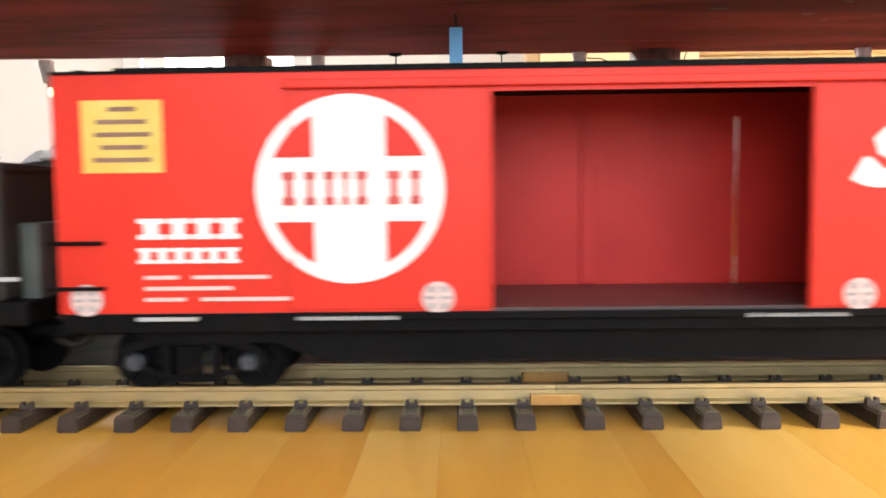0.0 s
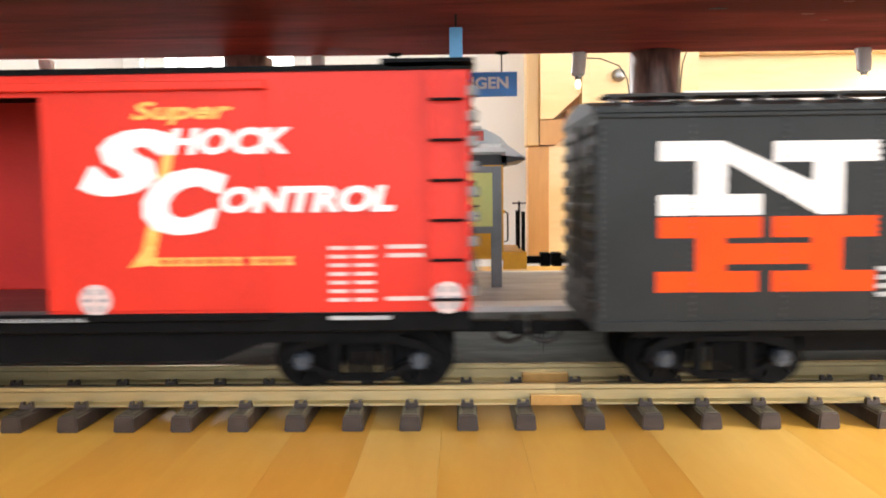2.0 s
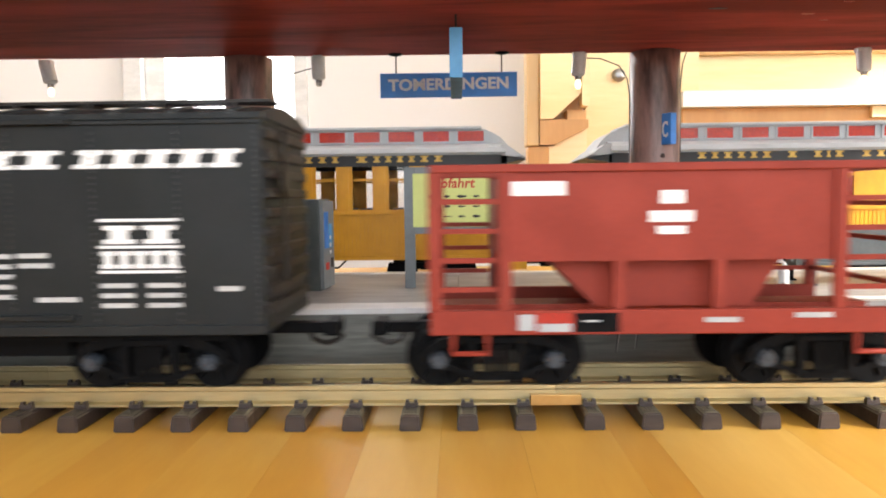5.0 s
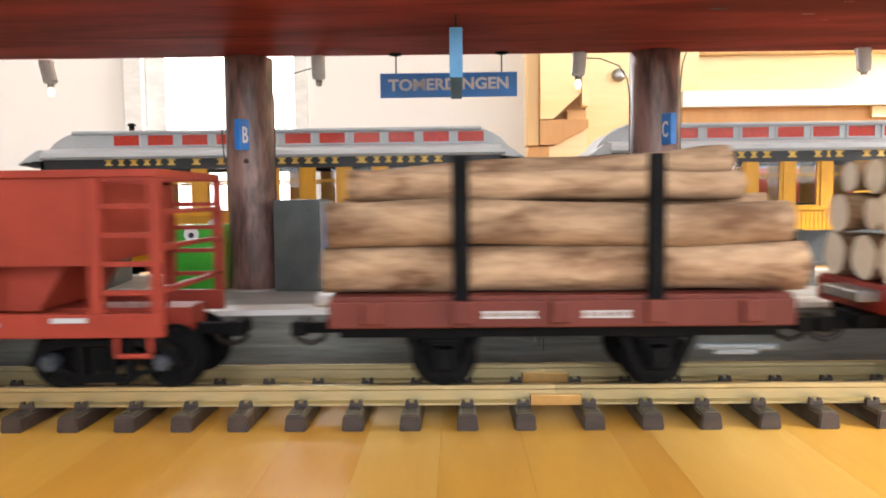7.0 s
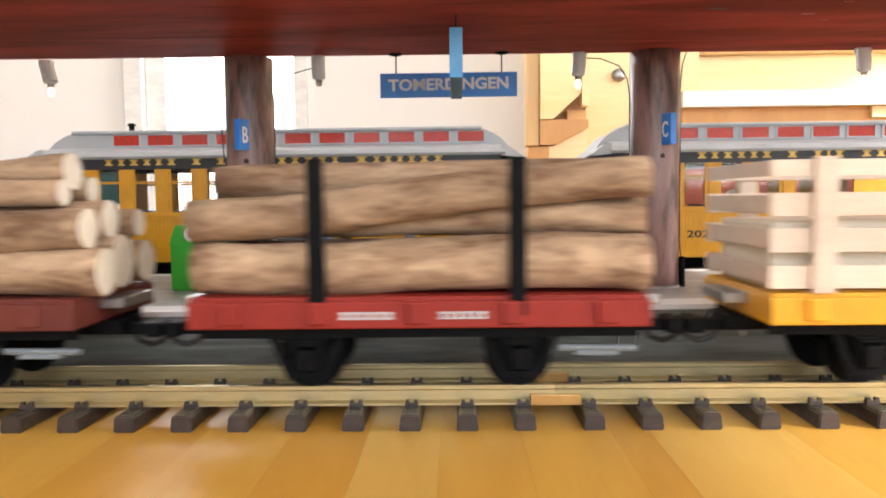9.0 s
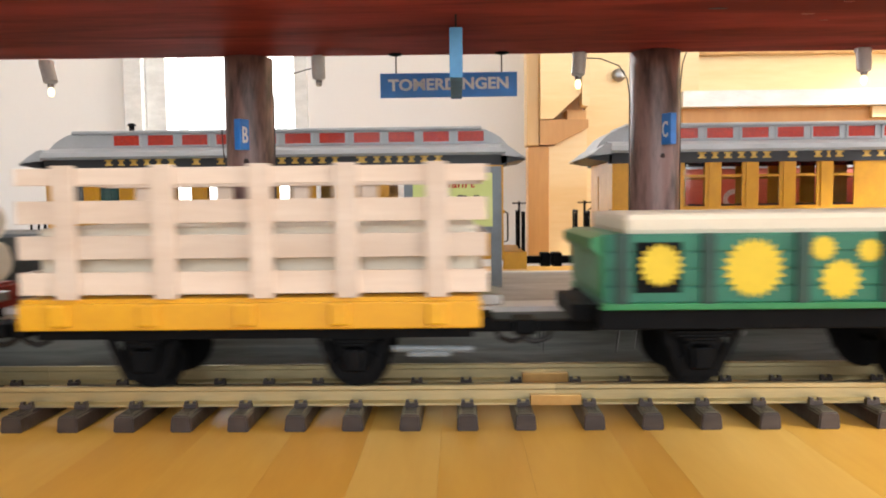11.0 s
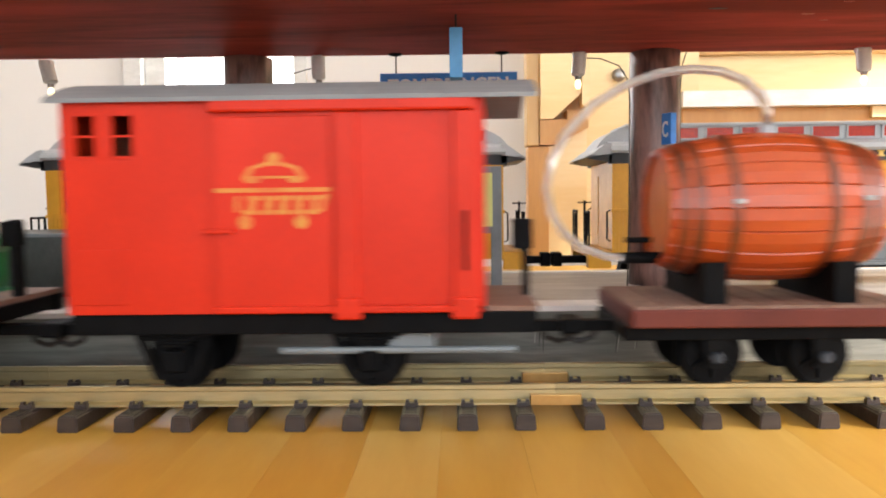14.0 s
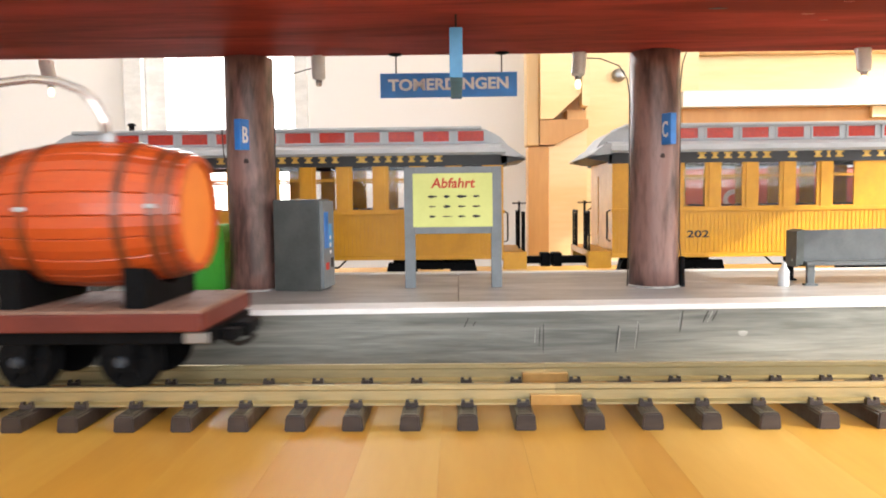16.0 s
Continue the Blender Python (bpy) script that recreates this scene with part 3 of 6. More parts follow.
BENCH_GREY = material("worn_dark_grey_paint", (0.105, 0.115, 0.12), 0.4, 0, (0.07, 0.078, 0.08), 60, bump=0.0002)
th = holder("bench", pose(0.248, 0.21, PLAT), "grey painted wooden platform bench on dark legs", "bench")
bm = B()
prism(bm, [(0.0, 0.018), (0.19, 0.019), (0.19, 0.047), (-0.001, 0.0445)], 0.003, 0.0065)
part("backrest", bm, BENCH_GREY, th)
bm = B()
box(bm, 0.004, 0.19, -0.016, 0.004, 0.0165, 0.0195, 0.0005)
part("seat", bm, BENCH_GREY, th)
for x in (0.0085, 0.17):
    for y in (-0.012, 0.026):
        bm = B()
        box(bm, x - 0.003, x + 0.003, y - 0.002, y + 0.002, 0, 0.0175, 0.0005)
        box(bm, x - 0.005, x + 0.005, y - 0.003, y + 0.003, 0, 0.0015)
        part("leg", bm, BENCH_GREY if y < 0 else BLACK, th)
    bm = B()
    box(bm, x - 0.003, x + 0.003, 0.0, 0.026, 0.0145, 0.0175, 0.0004)
    part("brace", bm, BLACK, th)
bm = B()
prism(bm, [(-0.003, 0.015), (0.003, 0.0185), (0.003, 0.046), (-0.003, 0.0445)], -0.012, 0.008)
part("end_panel", bm, DARK_GREY, th)
bm = B()
for z0, z1, r0, r1 in ((0, 0.012, 0.0042, 0.0042), (0.012, 0.0165, 0.0042, 0.0018), (0.0165, 0.019, 0.0018, 0.0016)):
    rod(bm, (0.2345, 0.197, PLAT + z0), (0.2345, 0.197, PLAT + z1), r0, r1, 16)
tagged(new("bottle", finish("bottle", bm, WHITE_PLASTIC)), "small white bottle standing beside the bench", "bottle")


# ---------------------------------------------------------------- pine structure behind the coaches
def pine(name, bm, mat, label):
    return structure(name, bm, mat, label, "woodwork")


pine("wall_pine", box(B(), 0.40, 2.6, 1.08, 1.1, 0.30, 1.2), PINE, "pale pine boarding on the wall")
# white stands in for the overexposed light on this strip
pine("trim_shelf", box(B(), 0.363, 2.6, 0.9, 1.08, 0.2725, 0.30), WHITE_PAINT, "shelf edge with sunlight put into its white colour")
# darker pine carries the shadow that the shelf throws on the rail
pine("trim_rail", box(B(), 0.37, 2.6, 0.925, 0.945, 0.2, 0.272), PINE_DARK, "pine rail under the shelf, the shelf's shade put into its colour")
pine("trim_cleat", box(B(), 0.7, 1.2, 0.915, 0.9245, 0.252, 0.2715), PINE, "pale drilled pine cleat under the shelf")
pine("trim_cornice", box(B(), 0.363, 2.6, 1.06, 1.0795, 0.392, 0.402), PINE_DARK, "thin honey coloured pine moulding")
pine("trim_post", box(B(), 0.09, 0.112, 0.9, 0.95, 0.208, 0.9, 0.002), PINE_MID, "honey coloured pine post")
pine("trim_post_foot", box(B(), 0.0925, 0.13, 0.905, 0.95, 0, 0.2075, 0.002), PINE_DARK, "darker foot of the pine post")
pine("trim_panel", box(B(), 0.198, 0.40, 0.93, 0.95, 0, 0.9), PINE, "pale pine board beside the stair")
# shade of the recess is put into this darker pine colour
pine("stair_back", box(B(), 0.1125, 0.1975, 0.955, 0.965, 0.2, 0.9), PINE_DARK, "back of the stair recess, shade put into its honey colour")
for name, out, y0, y1, m, text in (
        ("stair_string", [(0.1125, 0.2535), (0.135, 0.2535), (0.183, 0.297), (0.183, 0.6), (0.1125, 0.6)], 0.885, 0.9, PINE, "pale pine stair string with a slanted edge"),
        ("stair_batten", [(0.1835, 0.277), (0.186, 0.2745), (0.195, 0.2745), (0.197, 0.277), (0.197, 0.6), (0.1835, 0.6)], 0.88, 0.91, PINE, "pale pine upright batten"),
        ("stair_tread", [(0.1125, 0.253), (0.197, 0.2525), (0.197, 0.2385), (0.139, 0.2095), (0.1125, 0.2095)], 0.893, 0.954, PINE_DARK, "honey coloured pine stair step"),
        # shadowed underside, its shade put into the darker pine
        ("stair_riser", [(0.164, 0.2535), (0.1975, 0.2535), (0.1975, 0.272), (0.164, 0.272)], 0.92, 0.954, PINE_DARK, "pine riser with shade put into its honey colour"),
        ("stair_skirt", [(0.138, 0.2085), (0.1975, 0.2378), (0.1975, 0.0), (0.1305, 0.0), (0.1305, 0.2085)], 0.912, 0.93, PINE, "pale pine skirt board below the stair")):
    bm = B()
    prism(bm, out, y0, y1)
    pine(name, bm, m, text)
bm = B()
bmesh.ops.create_uvsphere(bm, u_segments=16, v_segments=10, radius=0.012, matrix=Matrix.LocRotScale((0.256, 0.924, 0.333), None, (1, 0.6, 1)))
tagged(new("wall_knob", finish("wall_knob", bm, STEEL, True)), "round metal knob on the pine board", "knob")


# ---------------------------------------------------------------- passenger coaches
COACH_YELLOW = material("coach_yellow", (0.65, 0.315, 0.005), 0.42, 0, (0.55, 0.255, 0.004), 60, bump=0.00005)
COACH_GREY = material("coach_roof_grey", (0.46, 0.49, 0.52), 0.45, 0, (0.4, 0.43, 0.45), 40)
COACH_BLACK = material("coach_letterboard_black", (0.02, 0.022, 0.024), 0.5)
RED_PANE = material("red_clerestory_pane", (0.5, 0.03, 0.01), 0.25, 0, (0.35, 0.015, 0.008), 300, bump=0.0006, fine=500)
SEAT = material("dark_seat", (0.06, 0.05, 0.05), 0.6)
TEAL = material("teal_blind", (0.02, 0.12, 0.11), 0.5)
GLASS = bpy.data.materials.new("clear_pane")
GLASS.use_nodes = True
_n, _l = GLASS.node_tree.nodes, GLASS.node_tree.links
_tr, _gl, _mx = _n.new("ShaderNodeBsdfTransparent"), _n.new("ShaderNodeBsdfGlossy"), _n.new("ShaderNodeMixShader")
_gl.inputs["Roughness"].default_value = 0.03
_mx.inputs[0].default_value = 0.025
_l.new(_tr.outputs[0], _mx.inputs[1])
_l.new(_gl.outputs[0], _mx.inputs[2])
_l.new(_mx.outputs[0], _n["Material Output"].inputs["Surface"])


PITCH_W = 0.0375


def coach(x, windows, red0, name_at, number):
    """windows: x of each window's middle; everything from the coach's left body end."""
    th = holder("passenger_coach", pose(x, 0.405, 0), "yellow wooden passenger coach with grey clerestory roof and black letterboard", "coach", "coaches behind the platform")
    length, hw = 0.473, 0.06
    z0, zs, zt, zl = 0.056, 0.1045, 0.1512, 0.1648
    ww = 0.0245
    for side in (-1, 1):
        ya, yb = (side * hw, side * (hw - 0.0025))
        y0, y1 = min(ya, yb), max(ya, yb)
        bm = B()
        box(bm, 0, length, y0, y1, z0, zs)
        part("side_panel", bm, COACH_YELLOW, th)
        bm = B()
        k = 0
        while 0.003 + k * 0.0042 < length - 0.003:
            xx = 0.003 + k * 0.0042
            box(bm, xx, xx + 0.0034, side * hw - 0.0006, side * hw + 0.0006, z0 + 0.004, zs - 0.004)
            k += 1
        tagged(part("wainscot", bm, COACH_YELLOW, th), kind="stuff")
        bm = B()
        box(bm, -0.001, length + 0.001, min(side * hw, side * (hw + 0.0022)), max(side * hw, side * (hw + 0.0022)), zs - 0.0025, zs + 0.001, 0.0003)
        box(bm, -0.001, length + 0.001, min(side * hw, side * (hw + 0.0012)), max(side * hw, side * (hw + 0.0012)), z0 - 0.001, z0 + 0.003, 0.0003)
        part("belt_rail", bm, COACH_YELLOW, th)
        last = 0.0
        run = windows if side < 0 else [windows[0] + PITCH_W * i for i in range(12) if windows[0] + PITCH_W * i < length - 0.02]
        for c in list(run) + [None]:
            xe = length if c is None else c - ww / 2
            bm = B()
            box(bm, last, xe, y0, y1, zs, zt)
            if 0.006 < xe - last < 0.03:
                box(bm, last + 0.002, xe - 0.002, side * hw - 0.0009, side * hw + 0.0009, zs + 0.001, zt)
            part("window_post", bm, COACH_YELLOW, th)
            if c is None:
                break
            last = c + ww / 2
            bm = B()
            ym = side * (hw - 0.0012)
            box(bm, c - ww / 2, c - ww / 2 + 0.0018, ym - 0.0012, ym + 0.0012, zs, zt)
            box(bm, c + ww / 2 - 0.0018, c + ww / 2, ym - 0.0012, ym + 0.0012, zs, zt)
            box(bm, c - ww / 2 + 0.0018, c + ww / 2 - 0.0018, ym - 0.0011, ym + 0.0011, 0.1365, 0.1388)
            box(bm, c - ww / 2 + 0.0018, c + ww / 2 - 0.0018, ym - 0.0011, ym + 0.0011, zs, zs + 0.0025)
            frame_ob = part("window", bm, COACH_YELLOW, th)
            bm = B()
            box(bm, c - ww / 2 + 0.001, c + ww / 2 - 0.001, ym - 0.0003, ym + 0.0003, zs + 0.001, zt - 0.0005)
            part("pane", bm, GLASS, frame_ob)
        bm = B()
        box(bm, -0.004, length + 0.004, min(side * (hw - 0.0025), side * (hw + 0.001)), max(side * (hw - 0.0025), side * (hw + 0.001)), zt, zl)
        part("letterboard", bm, COACH_BLACK, th)
    yf = -hw - 0.001
    bars("letter_bar", name_at, name_at + 0.354, 0.1553, 0.1616,
         [1.2, 1, 1.2, 1.1, 1, 1.2, -0.9, 1.3, -0.9, 1.2, 0.6, 1.2, -1.1, 1.2, 1.2, 1.1, 1.2, 1.2, 1, -1.0, 1.6, 1, 1, 1, 1, 1.2, 1.2], yf, PRINT_GOLD, th, "gold letter-sized bar", 0.42)
    letters("202", 0.0075, PRINT_BLACK, th, pose(number, -hw - 0.0008, 0.075), 0.0225, "black car number")
    # ends, floor and seats
    for xe in (0.0, length - 0.003):
        bm = B()
        box(bm, xe, xe + 0.003, -hw + 0.0025, -0.016, z0, zl)
        box(bm, xe, xe + 0.003, 0.016, hw - 0.0025, z0, zl)
        box(bm, xe, xe + 0.003, -0.016, 0.016, 0.14, zl)
        part("end_wall", bm, COACH_YELLOW, th)
        bm = B()
        box(bm, xe + 0.0006, xe + 0.0024, -0.016, 0.016, z0, 0.14)
        part("end_door", bm, COACH_YELLOW, th)
    bm = B()
    box(bm, 0.003, length - 0.003, -hw + 0.0025, hw - 0.0025, z0, z0 + 0.003)
    part("floor_pan", bm, BLACK, th)
    for i in range(len(windows) * 2 - 2):
        xx = windows[0] + 0.012 + i * 0.0178
        for y in (-0.034, 0.034):
            bm = B()
            box(bm, xx - 0.0022, xx + 0.0022, y - 0.017, y + 0.017, z0 + 0.003, 0.108, 0.0015)
            part("seat_back", bm, SEAT, th)
    # roof: curved lower deck, clerestory with red panes, rounded ends
    n = 10
    out = []
    for k in range(n + 1):
        a = math.pi * k / n
        out.append(((hw + 0.006) * math.cos(a), zl - 0.0005 + 0.0125 * math.sin(a) ** 0.8 if 0 < k < n else zl - 0.0005))
    inner = [(u * 0.96, v - 0.0025) for u, v in reversed(out)]
    bm = B()
    prism(bm, out + inner, -0.002, length + 0.002, "x")
    part("lower_roof", bm, COACH_GREY, th, smooth=False)
    bm = B()
    a, b = -0.027, length + 0.024
    curve = ((0, 0.1575), (0.008, 0.1625), (0.014, 0.167), (0.019, 0.1745), (0.025, 0.181), (0.033, 0.186), (0.041, 0.1895), (0.05, 0.1915))
    prof = [(a + u, v) for u, v in curve] + [(b - u, v) for u, v in reversed(curve)]
    prism(bm, prof, -0.036, 0.036)
    part("clerestory", bm, COACH_GREY, th)
    bm = B()
    box(bm, a + 0.045, b - 0.045, -0.0395, 0.0395, 0.1895, 0.1932, 0.0012)
    part("top_roof", bm, COACH_GREY, th)
    for end, s in ((a, 1), (b, -1)):
        bm = B()
        prism(bm, [(end + s * 0.0005, 0.1566), (end + s * 0.012, 0.1604), (end + s * 0.0265, 0.1604), (end + s * 0.0265, 0.1532), (end + s * 0.017, 0.1538), (end + s * 0.009, 0.1556)], -0.061, 0.061)
        part("end_hood", bm, COACH_BLACK, th, "black underside of the roof end")
        bm = B()
        prism(bm, [(end - s * 0.0005, 0.1576), (end + s * 0.008, 0.1626), (end + s * 0.014, 0.1672), (end + s * 0.02, 0.1715), (end + s * 0.0265, 0.1725), (end + s * 0.0265, 0.1606), (end + s * 0.012, 0.1606)], -0.0635, 0.0635)
        bmesh.ops.bevel(bm, geom=list(bm.edges), offset=0.0012, segments=2, affect="EDGES")
        part("roof_end", bm, COACH_GREY, th)
    for i in range(11):
        xx = red0 + i * 0.0365
        if xx + 0.027 > length:
            break
        for s in (-1, 1):
            bm = B()
            box(bm, xx, xx + 0.0272, s * 0.036 - 0.0006, s * 0.036 + 0.0006, 0.1775, 0.1882)
            pane = part("clerestory_window", bm, RED_PANE, th, "red textured pane")
            bm = B()
            for (p, q, u, v) in ((-0.002, 0, 0.1758, 0.1897), (0.0272, 0.0292, 0.1758, 0.1897), (0, 0.0272, 0.1758, 0.1775), (0, 0.0272, 0.1882, 0.1897)):
                box(bm, xx + p, xx + q, s * 0.0362 - 0.001, s * 0.0362 + 0.001, u, v)
            part("pane_frame", bm, COACH_GREY, pane)
    # end platforms
    for xe, s in ((0.0, -1), (length, 1)):
        bm = B()
        x0, x1 = sorted((xe, xe + s * 0.024))
        box(bm, x0, x1, -0.05, 0.05, 0.056, 0.062)
        box(bm, x0, x1, -0.058, -0.046, 0.044, 0.062, 0.0005)
        box(bm, x0, x1, 0.046, 0.058, 0.044, 0.062, 0.0005)
        part("end_platform", bm, COACH_YELLOW, th)
        xr = xe + s * 0.022
        for y in (-0.052, -0.038, -0.027, 0.027, 0.038, 0.052):
            part("railing_post", rod(B(), (xr, y, 0.06), (xr, y, 0.102), 0.0011, None, 6), BLACK, th)
        for y in (-0.038, 0.038):
            part("railing", rod(B(), (xr, y - 0.0145, 0.102), (xr, y + 0.0145, 0.102), 0.0012, None, 6), BLACK, th, "black wire railing")
        for y in (-0.056, 0.056):
            part("grab_iron", tube(B(), [(xe + s * 0.001, y, 0.072), (xe + s * 0.0045, y, 0.074), (xe + s * 0.0045, y, 0.102), (xe + s * 0.001, y, 0.104)], 0.0009, 6), BLACK, th)
        bm = B()
        rod(bm, (xr - s * 0.002, -0.012, 0.06), (xr - s * 0.002, -0.012, 0.114), 0.0012, None, 8)
        rod(bm, (xr - s * 0.002, -0.012, 0.111), (xr - s * 0.002, -0.012, 0.1125), 0.0075, None, 16)
        part("brake_wheel", bm, BLACK, th)
        bm = B()
        box(bm, *sorted((xe + s * 0.01, xe + s * 0.0545)), -0.006, 0.006, 0.045, 0.053, 0.001)
        box(bm, *sorted((xe + s * 0.044, xe + s * 0.0545)), -0.01, 0.01, 0.042, 0.057, 0.001)
        part("coupler", bm, BLACK, th)
    # running gear
    for xc in (0.075, length - 0.075):
        bm = B()
        for y in (-0.034, 0.034):
            prism(bm, [(xc - 0.05, 0.033), (xc - 0.046, 0.05), (xc + 0.046, 0.05), (xc + 0.05, 0.033), (xc + 0.03, 0.033), (xc + 0.02, 0.043), (xc - 0.02, 0.043), (xc - 0.03, 0.033)], y - 0.003, y + 0.003)
        box(bm, xc - 0.012, xc + 0.012, -0.034, 0.034, 0.042, 0.056)
        part("bogie", bm, BLACK, th)
        for xw in (xc - 0.034, xc + 0.034):
            bm = B()
            for y in (-0.0235, 0.0235):
                rod(bm, (xw, y - 0.003, 0.0347), (xw, y + 0.003, 0.0347), 0.0155, None, 24)
            rod(bm, (xw, -0.03, 0.0347), (xw, 0.03, 0.0347), 0.002, None, 8)
            part("wheelset", bm, BLACK, th)
    bm = B()
    tube(bm, [(0.16, -0.045, 0.056), (0.17, -0.045, 0.046), (0.3, -0.045, 0.046), (0.31, -0.045, 0.056)], 0.0011, 6)
    box(bm, 0.2, 0.24, -0.04, 0.0, 0.044, 0.056, 0.001)
    part("truss_rod", bm, BLACK, th)
    return th


first = coach(-0.4595, [0.0285 + PITCH_W * i for i in range(12)], 0.062, 0.06, 0.06)
second = coach(0.1245, [0.0835 + PITCH_W * i for i in range(5)] + [0.33 + PITCH_W * i for i in range(3)], 0.0665, 0.083, 0.076)
BLIND = material("grey_blue_blind", (0.1, 0.13, 0.15), 0.5, 0, (0.06, 0.08, 0.09), 300, (1, 1, 0.1))
for x, w, m, text in ((0.0285, 0.0115, BLIND, "grey-blue ribbed blind"), (0.064, 0.009, TEAL, "teal blind")):
    bm = B()
    for k in range(6):
        box(bm, x - w + k * w / 3, x - w + (k + 0.85) * w / 3, -0.055, -0.0535, 0.106 if m is BLIND else 0.116, 0.149)
    box(bm, x - w, x + w, -0.0535, -0.052, 0.106 if m is BLIND else 0.116, 0.149)
    part("blind", bm, m, first, text)
bm = B()
rod(bm, (-0.385, 0.385, 0.192), (-0.385, 0.385, 0.2), 0.0028, None, 12)
rod(bm, (-0.385, 0.385, 0.2), (-0.385, 0.385, 0.2025), 0.005, 0.003, 12)
vent = part("roof_vent", bm, BLACK, first)
vent.matrix_parent_inverse = first.matrix_basis.inverted()


# ---------------------------------------------------------------- red wagon parked behind the second coach
# red lightened towards pink in place of strong light on the wagon
PARKED_LIT_RED = material("parked_wagon_lit_red", (0.88, 0.26, 0.18), 0.5, 0, (0.8, 0.17, 0.11), 40, (0.3, 1, 1), 0.5)
th = holder("parked_wagon", pose(0.2, 0.545, 0), "red wagon with a white emblem standing behind the coach", "wagon")
bm = B()
box(bm, 0, 0.34, -0.045, 0.045, 0.05, 0.15, 0.001)
part("body", bm, PARKED_LIT_RED, th)
bm = B()
prism(bm, [(-0.047, 0.15)] + [(0.047 * math.cos(a), 0.15 + 0.012 * math.sin(a)) for a in (math.pi * k / 8 for k in range(8, -1, -1))][1:-1] + [(0.047, 0.15)], -0.003, 0.343, "x")
part("roof", bm, COACH_GREY, th)
plate("emblem", disc(0.105, 0.112, 0.013, 24), -0.045, PRINT_WHITE, th, "white round emblem")
plate("emblem_field", disc(0.105, 0.112, 0.007, 20), -0.0454, PARKED_LIT_RED, th)
for x in (0.06, 0.28):
    for y in (-0.0235, 0.0235):
        bm = B()
        rod(bm, (x, y - 0.003, 0.0155), (x, y + 0.003, 0.0155), 0.0155, None, 20)
        part("wheel", bm, BLACK, th)
    bm = B()
    box(bm, x - 0.02, x + 0.02, -0.034, 0.034, 0.025, 0.05, 0.001)
    part("underframe", bm, BLACK, th)


# ---------------------------------------------------------------- the train: materials
CAR_RED = material("boxcar_red", (0.64, 0.026, 0.01), 0.45, 0, (0.54, 0.02, 0.008), 14, bump=0.00003, shine=0.3)
CAR_INSIDE = material("boxcar_inside_red", (0.55, 0.026, 0.02), 0.5, 0, (0.42, 0.018, 0.014), 16, shine=0.25)
FADED_PRINT = material("faded_white_print", (0.66, 0.56, 0.54), 0.55, 0, (0.56, 0.42, 0.4), 300)
SOFT_PRINT = material("worn_white_print", (0.55, 0.55, 0.55), 0.55, 0, (0.4, 0.4, 0.4), 300)
CORNER_GREY = material("dull_grey_paint", (0.16, 0.16, 0.16), 0.45, 0, (0.1, 0.1, 0.1), 80)
CAR_FLOOR = material("dark_worn_floor", (0.07, 0.045, 0.045), 0.35, 0, (0.045, 0.03, 0.03), 80, (0.15, 1, 1))
CAR_CHARCOAL = material("charcoal_paint", (0.0125, 0.0148, 0.0158), 0.5, 0, (0.008, 0.0098, 0.0105), 25, bump=0.00005, shine=0.28)
RIVET = material("worn_charcoal_rivet", (0.03, 0.033, 0.034), 0.4, 0, (0.02, 0.022, 0.023), 200, shine=0.4)
CAR_ENDS = material("brown_black_paint", (0.02, 0.015, 0.012), 0.5, 0, (0.014, 0.011, 0.009), 40, shine=0.3)
CAR_ORANGE = material("orange_paint", (0.85, 0.17, 0.012), 0.42, 0, (0.76, 0.14, 0.01), 30)
EMBLEM_ORANGE = material("vermilion_print", (0.8, 0.07, 0.002), 0.55, 0, (0.74, 0.06, 0.002), 60, shine=0.15)
HOPPER_RED = material("oxide_red", (0.27, 0.036, 0.02), 0.55, 0, (0.215, 0.027, 0.015), 30, shine=0.25)
BED_BROWN = material("red_brown_plastic", (0.14, 0.03, 0.02), 0.5, 0, (0.105, 0.023, 0.016), 40, shine=0.25)
BED_RED = material("barn_red_plastic", (0.26, 0.022, 0.013), 0.5, 0, (0.21, 0.017, 0.01), 40, shine=0.25)
BED_YELLOW = material("ochre_yellow_plastic", (0.7, 0.345, 0.006), 0.4, 0, (0.62, 0.29, 0.005), 40)
BARK = material("peeled_bark", (0.44, 0.295, 0.18), 0.9, 0, (0.14, 0.07, 0.034), 70, (0.3, 1, 1), 0.5, 0.0026, 330, 0.16, wave=0.5)
LOG_END = material("sawn_log_end", (0.78, 0.7, 0.58), 0.7, 0, (0.7, 0.6, 0.46), 150)
SLAT = material("pale_wood_slat", (0.68, 0.55, 0.44), 0.6, 0, (0.58, 0.44, 0.33), 50, (0.12, 1, 1), 0.45, 0.0001, 350, 0.1)
GONDOLA = material("sea_green_plastic", (0.012, 0.15, 0.085), 0.42, 0, (0.01, 0.12, 0.068), 40)
GONDOLA_DARK = material("dark_green_plastic", (0.006, 0.045, 0.028), 0.5, 0, (0.004, 0.03, 0.02), 60)
GONDOLA_LIP = material("leaf_green_plastic", (0.02, 0.2, 0.06), 0.42)
CREAM = material("cream_load_cover", (0.75, 0.66, 0.52), 0.7, 0, (0.68, 0.59, 0.45), 30, bump=0.0003)
PRINT_YELLOW = material("yellow_print", (0.7, 0.5, 0.015), 0.5, 0, (0.62, 0.44, 0.012), 120)
VAN_RED = material("van_red", (0.62, 0.024, 0.003), 0.42, 0, (0.52, 0.019, 0.002), 18, shine=0.25)
VAN_GOLD = material("worn_gold_print", (0.6, 0.26, 0.03), 0.5, 0, (0.6, 0.12, 0.015), 120)
